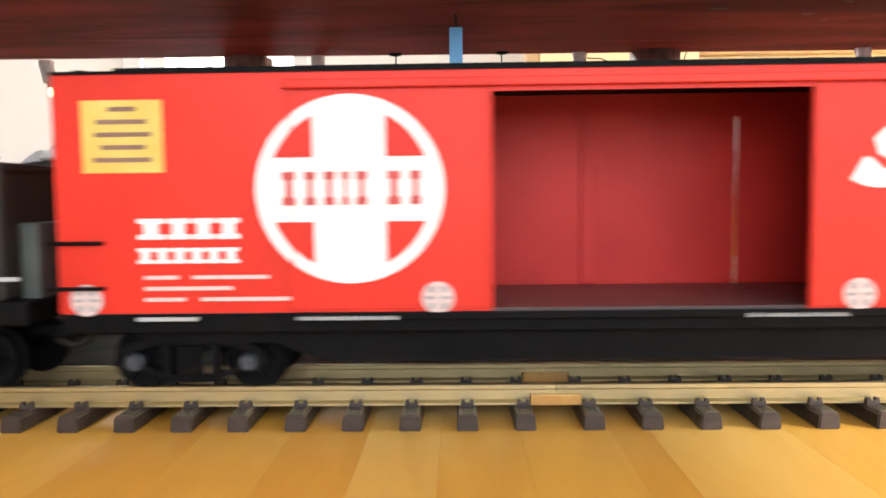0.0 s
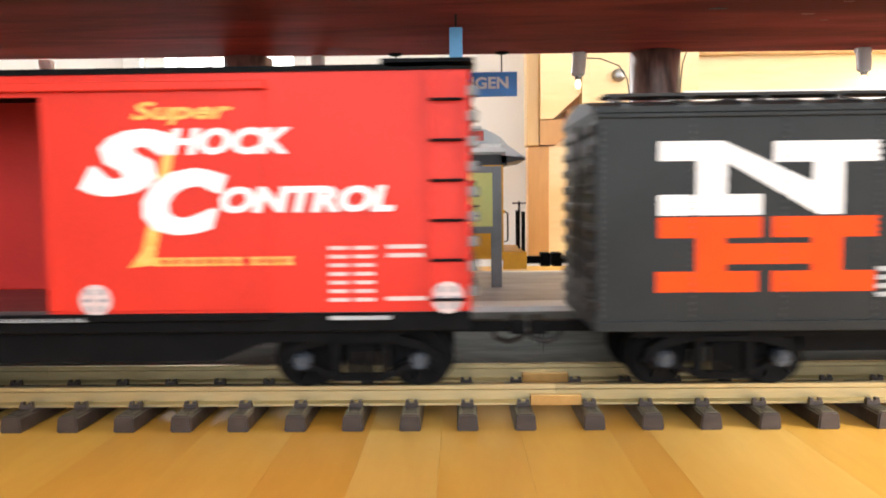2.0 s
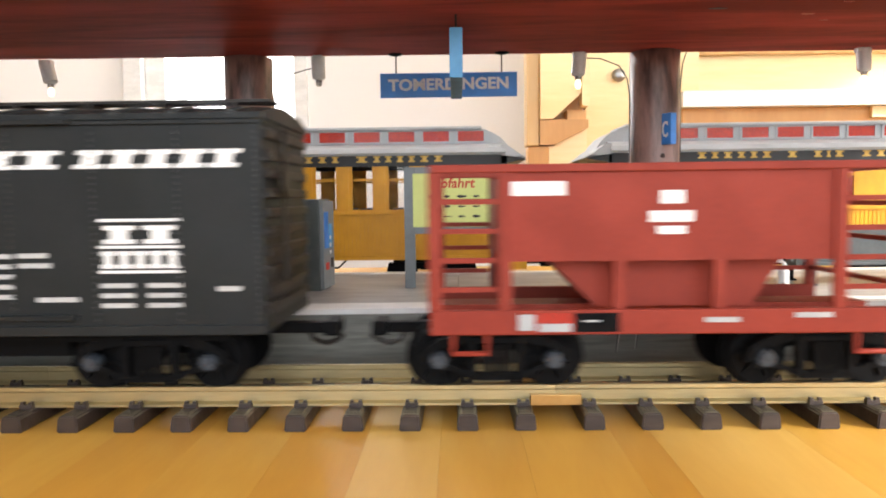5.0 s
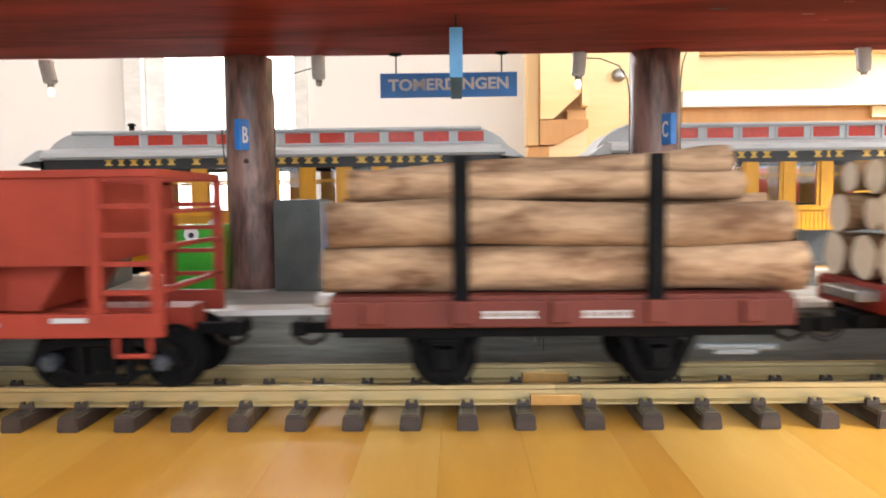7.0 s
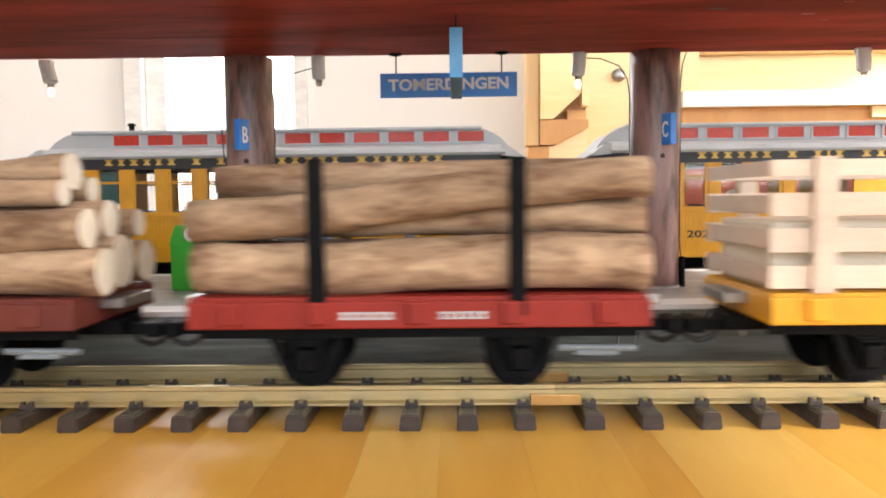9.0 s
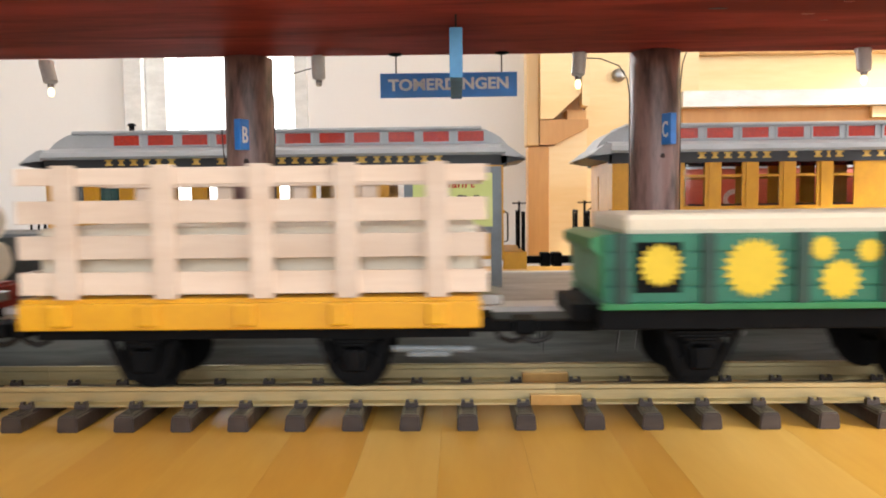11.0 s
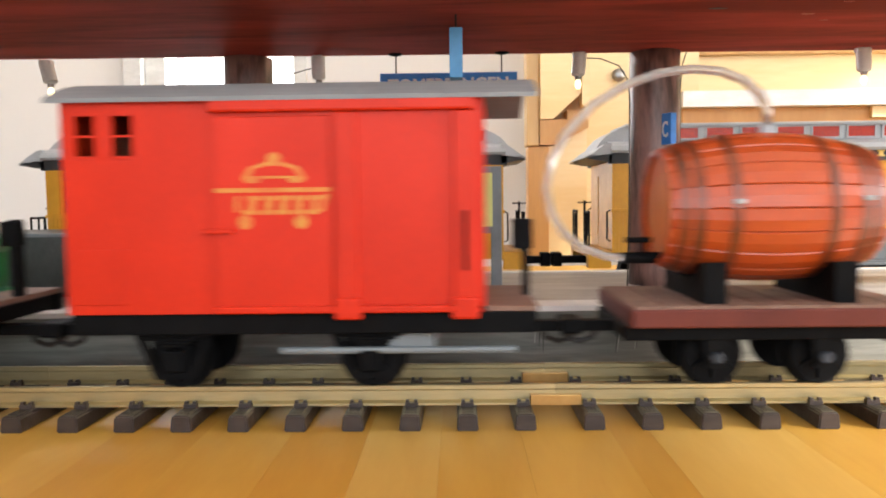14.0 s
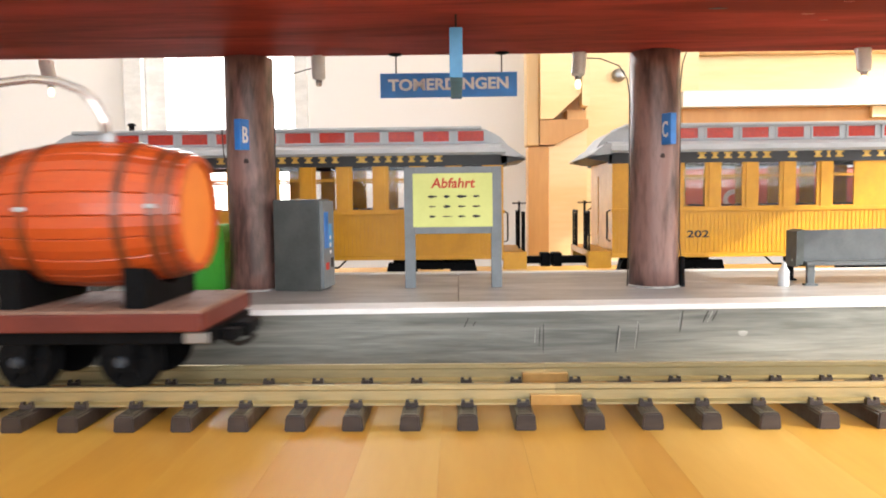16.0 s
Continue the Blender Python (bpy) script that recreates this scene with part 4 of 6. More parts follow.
VAN_ROOF = material("van_roof_grey", (0.24, 0.245, 0.25), 0.5, 0, (0.2, 0.2, 0.205), 30)
DECK_WOOD = material("worn_brown_deck", (0.24, 0.14, 0.1), 0.7, 0, (0.18, 0.1, 0.07), 50, (0.2, 1, 1), 0.5, 0.0003)
CASK = material("orange_brown_cask", (0.52, 0.08, 0.011), 0.36, 0, (0.4, 0.052, 0.008), 30, (0.2, 1, 1), 0.5, 0.0002, 300, coat=0.3)
HOOP = material("brown_hoop", (0.26, 0.05, 0.014), 0.35, 0, (0.12, 0.028, 0.01), 60, coat=0.2)
CASK_END = material("orange_cask_end", (0.75, 0.22, 0.035), 0.35, 0, (0.68, 0.18, 0.03), 40)
AXLE_BOX = material("blue_grey_axle_box", (0.05, 0.06, 0.078), 0.4, 0.2, (0.03, 0.037, 0.048), 90)
HOSE = material("milky_hose", (0.86, 0.82, 0.78), 0.2, 0, (0.8, 0.76, 0.72), 60, clear=0.8)
LABEL_GOLD = material("gold_label", (0.72, 0.52, 0.13), 0.5, 0, (0.62, 0.43, 0.08), 60)

R_WHEEL, Z_AXLE = 0.0155, 0.0347


def wheel_mesh():
    bm = B()
    for s in (-1, 1):
        y = s * 0.0225
        rod(bm, (0, y - s * 0.0005, 0), (0, y - s * 0.002, 0), R_WHEEL + 0.0022, None, 28)
        rod(bm, (0, y, 0), (0, y + s * 0.0052, 0), R_WHEEL, R_WHEEL - 0.0003, 28)
        rod(bm, (0, y + s * 0.005, 0), (0, y + s * 0.0066, 0), 0.0042, 0.0036, 14)
        for k in range(6):
            a = math.pi * k / 3
            rod(bm, (0.003 * math.cos(a), y + s * 0.0055, 0.003 * math.sin(a)), (0.0118 * math.cos(a), y + s * 0.0055, 0.0118 * math.sin(a)), 0.0012, None, 6)
    rod(bm, (0, -0.033, 0), (0, 0.033, 0), 0.0016, None, 8)
    return finish("wheelset", bm, BLACK)


WHEEL_MESH = wheel_mesh()


def wheels(car, xs):
    for x in xs:
        ob = new("wheelset", WHEEL_MESH)
        ob.parent = car
        ob.location = (x, 0, Z_AXLE)
        WHEELS.append((ob, x))


def bogie(car, xa, xb):
    """A two-axle bogie with arched side frames and round axle boxes."""
    xc, h = (xa + xb) / 2, (xb - xa) / 2
    for s in (-1, 1):
        y = s * 0.037
        bm = B()
        top = [(xa - 0.011, 0.0335), (xa - 0.008, 0.041), (xa - 0.001, 0.0455), (xc - h * 0.4, 0.0505), (xc + h * 0.4, 0.0505), (xb + 0.001, 0.0455), (xb + 0.008, 0.041), (xb + 0.011, 0.0335)]
        prism(bm, top + [(xb + 0.007, 0.0335), (xb + 0.0045, 0.0385), (xb - 0.002, 0.0415), (xc + h * 0.36, 0.0455), (xc - h * 0.36, 0.0455), (xa + 0.002, 0.0415), (xa - 0.0045, 0.0385), (xa - 0.007, 0.0335)], y - 0.0022, y + 0.0022)
        low = [(xa - 0.008, 0.0335), (xa + 0.006, 0.0335), (xc - h * 0.42, 0.0285), (xc + h * 0.42, 0.0285), (xb - 0.006, 0.0335), (xb + 0.008, 0.0335)]
        prism(bm, low + [(xb + 0.006, 0.03), (xb - 0.007, 0.03), (xc + h * 0.44, 0.0248), (xc - h * 0.44, 0.0248), (xa + 0.007, 0.03), (xa - 0.006, 0.03)], y - 0.0022, y + 0.0022)
        side = part("bogie_frame", bm, BLACK, car)
        bm = B()
        for x0 in (xc - h * 0.42, xc + h * 0.42):
            box(bm, x0 - 0.0022, x0 + 0.0022, y - 0.0036, y + 0.0036, 0.0265, 0.0505, 0.0005)
        for k in range(3):
            rod(bm, (xc - 0.005 + 0.005 * k, y + s * 0.003, 0.028), (xc - 0.005 + 0.005 * k, y + s * 0.003, 0.044), 0.0022, None, 10)
        box(bm, xc - 0.012, xc + 0.012, y - 0.004, y + 0.004, 0.044, 0.0475, 0.0006)
        part("bogie_spring", bm, BLACK, side)
        for x in (xa, xb):
            bm = B()
            rod(bm, (x, y - s * 0.0025, 0.0352), (x, y + s * 0.0032, 0.0352), 0.0048, 0.0042, 18)
            rod(bm, (x, y + s * 0.003, 0.036), (x, y + s * 0.0048, 0.036), 0.003, 0.0024, 14)
            part("axle_box", bm, AXLE_BOX, side)
    bm = B()
    box(bm, xc - 0.009, xc + 0.009, -0.036, 0.036, 0.0405, 0.05, 0.001)
    part("bolster", bm, BLACK, car)
    wheels(car, (xa, xb))


def axle_guards(car, xs):
    """Trapezoid guards with leaf springs and axle boxes of a two-axle wagon."""
    for x in xs:
        for s in (-1, 1):
            y = s * 0.034
            bm = B()
            for k in (-1, 1):
                prism(bm, [(x + k * 0.0225, 0.0535), (x + k * 0.0185, 0.0535), (x + k * 0.0072, 0.0285), (x + k * 0.0105, 0.0255)], y - 0.0012, y + 0.0012)
                prism(bm, [(x + k * 0.0085, 0.0535), (x + k * 0.005, 0.0535), (x + k * 0.0048, 0.0285), (x + k * 0.0072, 0.0285)], y - 0.0012, y + 0.0012)
            box(bm, x - 0.0105, x + 0.0105, y - 0.0012, y + 0.0012, 0.0252, 0.0286)
            guard = part("axle_guard", bm, BLACK, car)
            bm = B()
            for k in range(4):
                w = 0.017 - 0.0035 * k
                box(bm, x - w, x + w, y + s * 0.0015 - 0.0022, y + s * 0.0015 + 0.0022, 0.0478 - 0.0017 * k, 0.0492 - 0.0017 * k)
            part("leaf_spring", bm, BLACK, guard)
            bm = B()
            box(bm, x - 0.005, x + 0.005, y + s * 0.002 - 0.0032, y + s * 0.002 + 0.0032, 0.0295, 0.041, 0.0012)
            part("axle_box", bm, BLACK, guard)
    wheels(car, xs)


def coupler(car, x, s, z=0.0465, reach=0.028):
    bm = B()
    x1 = x + s * reach
    box(bm, *sorted((x - s * 0.015, x1 - s * 0.004)), -0.004, 0.004, z - 0.003, z + 0.003, 0.0006)
    box(bm, *sorted((x1 - s * 0.009, x1)), -0.0105, 0.0105, z - 0.0035, z + 0.0045, 0.001)
    hook = part("coupler", bm, BLACK, car)
    bm = B()
    tube(bm, [(x1 - s * 0.018, 0, z - 0.003), (x1 - s * 0.016, 0, z - 0.007), (x1 - s * 0.009, 0, z - 0.0095), (x1 - s * 0.003, 0, z - 0.0075), (x1 + s * 0.001, 0, z - 0.004)], 0.0016, 6)
    part("coupler_hook", bm, CAR_ENDS, hook, "dull metal hook")


def car_thing(name, x0, label, group="wagons of the train"):
    th = holder(name, pose(x0, 0, 0), label, "wagon", group)
    MOVERS.append((th, x0))
    return th


# ---------------------------------------------------------------- red boxcar with open doors
car = car_thing("red_boxcar", -0.2326, "long red boxcar with an open side door and white round emblem")
L, HW, Z0, Z1, TW = 0.582, 0.05, 0.0625, 0.1805, 0.0022
D0, D1, DZ = 0.216, 0.371, 0.170
S0, S1 = 0.3698, 0.3714
bm = B()
sheet(bm, (0, D0, D1, L), (Z0, DZ, Z1), ((1, 0),), -HW, -HW + TW)
part("side_wall", bm, CAR_RED, car)
bm = B()
sheet(bm, (0, S0, S1, L), (Z0, 0.166, Z1), ((1, 0),), HW - TW, HW)
part("side_wall", bm, CAR_RED, car)
for xe in (0, L - TW):
    bm = B()
    box(bm, xe, xe + TW, -HW + TW, HW - TW, Z0, Z1)
    wall = part("end_wall", bm, CAR_ENDS if xe else CAR_RED, car, "corrugated end wall")
    for k in range(9):
        z = Z0 + 0.01 + k * 0.0122
        xs = xe - 0.0024 if xe == 0 else xe + TW
        part("end_rib", box(B(), xs, xs + 0.0024, -HW + 0.006, HW - 0.006, z, z + 0.0058, 0.001), CAR_ENDS if xe else CAR_RED, wall)
bm = B()
box(bm, TW, S0, HW - TW - 0.0012, HW - TW - 0.0002, Z0 + 0.002, Z1)
box(bm, S1, L - TW, HW - TW - 0.0012, HW - TW - 0.0002, Z0 + 0.002, Z1)
box(bm, S0, S1, HW - TW - 0.0012, HW - TW - 0.0002, 0.166, Z1)
part("lining", bm, CAR_INSIDE, car, "darker red inner wall")
for x in (0.07, 0.275, 0.45):
    bm = B()
    box(bm, x, x + 0.009, HW - TW - 0.0032, HW - TW - 0.0013, Z0 + 0.002, Z1, 0.0006)
    part("inner_post", bm, CAR_INSIDE, car)
bm = B()
box(bm, TW, L - TW, -HW + TW, HW - TW - 0.0015, Z0 - 0.001, Z0 + 0.0012)
part("floor_pan", bm, CAR_FLOOR, car, "dark worn floor")
bm = B()
prism(bm, [(-HW - 0.001, Z1), (-HW - 0.001, Z1 + 0.0015), (0, Z1 + 0.0075), (HW + 0.001, Z1 + 0.0015), (HW + 0.001, Z1)], 0, L, "x")
for k in range(20):
    x = 0.012 + k * 0.0293
    prism(bm, [(-HW - 0.0012, Z1 + 0.001), (-HW - 0.0012, Z1 + 0.0022), (0, Z1 + 0.0084), (HW + 0.0012, Z1 + 0.0022), (HW + 0.0012, Z1 + 0.001)], x, x + 0.002, "x")
part("roof", bm, BLACK, car)
bm = B()
for y in (-0.0085, -0.0025, 0.0035):
    box(bm, 0.012, L + 0.004, y, y + 0.005, Z1 + 0.009, Z1 + 0.0105)
for k in range(14):
    box(bm, 0.016 + k * 0.043, 0.019 + k * 0.043, -0.009, 0.009, Z1 + 0.006, Z1 + 0.009)
part("running_board", bm, BLACK, car)
bm = B()
box(bm, L - 0.045, L + 0.003, -0.03, 0.03, Z1 + 0.0075, Z1 + 0.0095)
part("end_walkway", bm, BLACK, car)
for (a, b) in ((0.116, D0), (D1, 0.4835)):
    bm = B()
    box(bm, a, b, -HW - 0.0006, -HW + 0.0002, Z0 + 0.0015, 0.1715, 0.0002)
    leaf = part("sliding_door", bm, CAR_RED, car)
    for e in (a + 0.001, b - 0.0028):
        part("door_edge", box(B(), e, e + 0.0018, -HW - 0.0011, -HW, Z0 + 0.002, 0.171, 0.0003), CAR_RED, leaf)
bm = B()
box(bm, 0.1145, 0.4835, -HW - 0.003, -HW, 0.1722, 0.1765, 0.0006)
part("door_rail", bm, CAR_RED, car)
bm = B()
prism(bm, [(0.03, 0.0525), (0.04, 0.046), (0.105, 0.046), (0.13, 0.0365), (0.452, 0.0365), (0.477, 0.046), (0.54, 0.046), (0.552, 0.0525)], -0.043, -0.038)
prism(bm, [(0.03, 0.0525), (0.04, 0.046), (0.105, 0.046), (0.13, 0.0365), (0.452, 0.0365), (0.477, 0.046), (0.54, 0.046), (0.552, 0.0525)], 0.038, 0.043)
box(bm, 0.0, L, -HW + 0.001, HW - 0.001, 0.0522, Z0 - 0.0008, 0.0008)
box(bm, 0.12, L - 0.12, -0.012, 0.012, 0.04, 0.0522)
part("underframe", bm, BLACK, car)
bm = B()
box(bm, 0.114, 0.484, -HW - 0.0018, -HW + 0.0008, 0.0585, 0.0622, 0.0006)
part("lower_door_rail", bm, BLACK, car)
for x, w in ((0.039, 0.03), (0.119, 0.05), (0.512, 0.03), (0.34, 0.05)):
    plate("sill_mark", rect(x, x + w, 0.0588, 0.0605), -HW + 0.0004, LIGHT_GREY, car, "pale worn strip on the sill", 0.0022)
for i in range(6):
    bm = B()
    z = 0.0685 + i * 0.0195
    tube(bm, [(0.5625, -HW, z), (0.5625, -HW - 0.0026, z), (0.5795, -HW - 0.0026, z), (0.5795, -HW, z)], 0.0008, 6)
    part("ladder_rung", bm, BLACK, car)
for x in (0.5625, 0.5795):
    bm = B()
    box(bm, x - 0.0008, x + 0.0008, -HW - 0.0024, -HW, 0.0635, 0.178)
    part("ladder_stile", bm, CAR_RED, car)
for i in range(9):
    bm = B()
    z = 0.07 + i * 0.0122
    box(bm, L - 0.001, L + 0.004, -HW - 0.0008, -HW + 0.007, z, z + 0.0052, 0.0006)
    part("corner_rib", bm, CORNER_GREY, car, "dull grey rib end")
for z in (0.098, 0.0755):
    bm = B()
    tube(bm, [(0.0225, -HW, z), (0.0225, -HW - 0.0035, z), (-0.004, -HW - 0.0035, z), (-0.004, -HW + 0.002, z)], 0.0011, 6)
    part("grab_iron", bm, BLACK, car)
YD = -HW - 0.0007
plate("emblem_ring", disc(0.1464, 0.1232, 0.0463, 64), YD, PRINT_WHITE, car, "white round emblem with a cross", 0.0004)
for sx in (-1, 1):
    for sz in (-1, 1):
        r0, cx, cz = 0.0405, 0.1464, 0.1232
        ax, az = 0.0178, 0.0158
        a0, a1 = math.asin(az / r0), math.acos(ax / r0)
        out = [(cx + sx * ax, cz + sz * az)] + [(cx + sx * r0 * math.cos(a0 + (a1 - a0) * k / 12), cz + sz * r0 * math.sin(a0 + (a1 - a0) * k / 12)) for k in range(13)]
        plate("emblem_field", out, YD - 0.0004, CAR_RED, car, "", 0.0003)
EMBLEM_INK = material("faded_red_print", (0.5, 0.06, 0.05), 0.5)
bars("emblem_print", 0.1105, 0.1835, 0.1155, 0.132, [1.1, 0.9, 0.9, 0.6, 0.9, -0.5, 1.1, 0.9], YD - 0.0004, EMBLEM_INK, car, "row of red letter-sized bars", 0.4)
plate("label_plate", rect(0.0146, 0.0546, 0.1325, 0.168), -HW, LABEL_GOLD, car, "gold label with dark lines")
for i, (a, b) in enumerate(((0.028, 0.042), (0.022, 0.047), (0.021, 0.049), (0.024, 0.046), (0.02, 0.049))):
    plate("label_line", rect(a, b, 0.1625 - 0.0062 * i, 0.1648 - 0.0062 * i), -HW - 0.0004, DECK_WOOD, car, "", 0.0002)
bars("reporting_mark", 0.0396, 0.092, 0.0995, 0.1098, [1.2, 1, 1, 1], YD + 0.0007, PRINT_WHITE, car, "white letter-sized bars", 0.12)
bars("number_bar", 0.0396, 0.091, 0.0875, 0.0952, [1, 1, 1, 1, 1, 1], YD + 0.0007, PRINT_WHITE, car, "white number-sized bars", 0.12)
for i, segs in enumerate((((0.043, 0.06), (0.067, 0.105)), ((0.043, 0.087),), ((0.043, 0.063), (0.071, 0.116)))):
    for a, b in segs:
        plate("data_line", rect(a, b, 0.0795 - 0.0055 * i, 0.0814 - 0.0055 * i), YD + 0.0007, FADED_PRINT, car)
SMALL_MARK = material("grey_print", (0.36, 0.33, 0.35), 0.5)
for x in (0.0137, 0.189, 0.395, 0.5705):
    ring = plate("small_emblem", disc(x, 0.0694, 0.008, 32), YD, FADED_PRINT, car, "small white round emblem", 0.0004)
    for dx, dz, w, h in ((-0.004, 0, 0.0026, 0.0008), (0.004, 0, 0.0026, 0.0008), (-0.0031, 0.0042, 0.0015, 0.0015), (0.0031, 0.0042, 0.0015, 0.0015), (-0.0031, -0.0042, 0.0015, 0.0015), (0.0031, -0.0042, 0.0015, 0.0015)):
        bm = B()
        prism(bm, rect(x + dx - w, x + dx + w, 0.0694 + dz - h, 0.0694 + dz + h), YD - 0.0007, YD - 0.0003)
        part("emblem_mark", bm, SMALL_MARK, ring)
letters("S", 0.033, PRINT_WHITE, car, pose(0.389, YD - 0.0003, 0.121), 0.047, "large white slanted letter", lean=0.35, bold=0.06)
letters("S", 0.0322, PRINT_WHITE, car, pose(0.3912, YD - 0.0004, 0.1212), 0.047, lean=0.35, bold=0.06)
letters("HOCK", 0.0132, PRINT_WHITE, car, pose(0.434, YD - 0.0003, 0.1408), 0.061, "white slanted word", lean=0.2, bold=0.05)
letters("C", 0.033, PRINT_WHITE, car, pose(0.4205, YD - 0.0005, 0.1015), 0.04, "large white slanted letter", lean=0.25, bold=0.06)
letters("C", 0.0322, PRINT_WHITE, car, pose(0.4228, YD - 0.0006, 0.1017), 0.04, lean=0.25, bold=0.06)
letters("ONTROL", 0.0132, PRINT_WHITE, car, pose(0.459, YD - 0.0003, 0.112), 0.086, "white slanted word", lean=0.2, bold=0.05)
letters("Super", 0.0115, PRINT_GOLD, car, pose(0.4165, YD - 0.0002, 0.1555), 0.05, "gold slanted word", lean=0.3, bold=0.03)
bars("gold_line", 0.424, 0.495, 0.0862, 0.0905, [1.2, 1, 1, 1, 1, 1, 1, 1, -0.5, 1, 1, 1, 1], YD - 0.0001, PRINT_GOLD, car, "gold letter-sized bars", 0.2)
plate("gold_stroke", [(0.4125, 0.0855), (0.425, 0.0868), (0.439, 0.152), (0.4345, 0.152), (0.4195, 0.094)], YD, PRINT_GOLD, car, "", 0.0002)
for i in range(7):
    for a, b in ((0.512, 0.5215), (0.5245, 0.5345)):
        plate("data_line", rect(a, b, 0.0935 - 0.0043 * i, 0.0953 - 0.0043 * i), YD + 0.0007, FADED_PRINT, car)
for a, b, z in ((0.541, 0.559, 0.0938), (0.541, 0.559, 0.0895), (0.54, 0.56, 0.068)):
    plate("data_line", rect(a, b, z, z + 0.002), YD + 0.0007, FADED_PRINT, car)
bogie(car, 0.031, 0.0905)
bogie(car, 0.495, 0.5555)
coupler(car, 0.0, -1)
coupler(car, L, 1, reach=0.031)

# ---------------------------------------------------------------- charcoal boxcar with an orange door
car = car_thing("charcoal_boxcar", 0.411, "charcoal boxcar with an orange ribbed door and block letter emblem")
L, HW, Z0, Z1 = 0.4025, 0.05, 0.0525, 0.1605
bm = B()
box(bm, 0, L, -HW, HW, Z0, Z1)
part("body", bm, CAR_CHARCOAL, car)
bm = B()
prism(bm, [(-HW - 0.0018, Z1 - 0.002), (-HW - 0.0018, Z1 + 0.001), (-0.03, Z1 + 0.0055), (0, Z1 + 0.0075), (0.03, Z1 + 0.0055), (HW + 0.0018, Z1 + 0.001), (HW + 0.0018, Z1 - 0.002)], -0.002, L + 0.002, "x")
for k in range(14):
    x = 0.012 + k * 0.0288
    rib = B()
    prism(rib, [(-HW - 0.002, Z1), (-HW - 0.002, Z1 + 0.0022), (-0.03, Z1 + 0.0068), (0, Z1 + 0.0088), (0.03, Z1 + 0.0068), (HW + 0.002, Z1 + 0.0022), (HW + 0.002, Z1)], x, x + 0.0032, "x")
    part("roof_rib", rib, RIVET, car)
part("roof", bm, CAR_CHARCOAL, car)
bm = B()
for y in (-0.009, -0.003, 0.003):
    box(bm, 0.012, L - 0.004, y, y + 0.0052, Z1 + 0.0112, Z1 + 0.0128)
for k in range(10):
    box(bm, 0.016 + k * 0.04, 0.019 + k * 0.04, -0.009, 0.009, Z1 + 0.007, Z1 + 0.0112)
part("running_board", bm, CAR_ENDS, car)
bm = B()
box(bm, -0.0008, L + 0.0008, -HW - 0.0014, HW + 0.0014, Z0 - 0.001, Z0 + 0.004, 0.0004)
box(bm, -0.0008, L + 0.0008, -HW - 0.0014, HW + 0.0014, Z1 - 0.0045, Z1 - 0.0022, 0.0004)
part("side_sill", bm, CAR_CHARCOAL, car)
for xe, s in ((0, -1), (L, 1)):
    bm = B()
    for k in range(10):
        z = Z0 + 0.008 + k * 0.0098
        box(bm, *sorted((xe - s * 0.0002, xe + s * 0.0026)), -HW + 0.004, HW - 0.004, z, z + 0.0052, 0.001)
    part("end_corrugation", bm, CAR_ENDS, car, "brown-black corrugated end")
    bm = B()
    rod(bm, (xe + s * 0.004, -0.02, 0.075), (xe + s * 0.004, -0.02, 0.155), 0.0012, None, 8)
    rod(bm, (xe + s * 0.004, -0.02, 0.128), (xe + s * 0.006, -0.02, 0.128), 0.009, None, 18)
    part("brake_wheel", bm, CAR_ENDS, car)
    bm = B()
    for k in range(5):
        box(bm, *sorted((xe, xe + s * 0.0045)), -HW + 0.001, -HW + 0.016, 0.066 + 0.018 * k, 0.0675 + 0.018 * k)
    part("end_ladder", bm, CAR_ENDS, car)
bm = B()
for xs in (0.003, 0.047, 0.0915, 0.136, 0.157, 0.276, 0.318, 0.36, 0.3995):
    for k in range(32):
        z = Z0 + 0.006 + k * 0.0031
        box(bm, xs - 0.0005, xs + 0.0005, -HW - 0.0008, -HW + 0.0002, z, z + 0.0012)
tagged(part("riveting", bm, RIVET, car), kind="stuff")
door = part("sliding_door", box(B(), 0.1657, 0.243, -HW - 0.0022, -HW, 0.0622, 0.1564, 0.0004), CAR_ORANGE, car, "orange ribbed sliding door")
for k in range(13):
    z = 0.0655 + k * 0.0069
    for a, b in (((0.1675, 0.192), (0.2165, 0.2412)) if k in (9, 10) else ((0.1675, 0.2412),)):
        bm = B()
        prism(bm, [(-HW - 0.0021, z), (-HW - 0.0044, z + 0.0022), (-HW - 0.0044, z + 0.003), (-HW - 0.0021, z + 0.0046)], a, b, "x")
        part("door_rib", bm, CAR_ORANGE, door)
bm = B()
box(bm, 0.145, 0.3085, -HW - 0.004, -HW, 0.1562, 0.1588, 0.0004)
part("door_rail", bm, CAR_CHARCOAL, car)
bm = B()
box(bm, 0.158, 0.3085, -HW - 0.0035, -HW, 0.0595, 0.0622, 0.0004)
part("lower_door_rail", bm, CAR_CHARCOAL, car)
bm = B()
box(bm, 0.163, 0.1665, -HW - 0.004, -HW, 0.0895, 0.0965, 0.0005)
part("door_latch", bm, LIGHT_GREY, car)
NX = [0.0303, 0.0486, 0.0632, 0.0802, 0.0866, 0.1047, 0.1194, 0.1366]
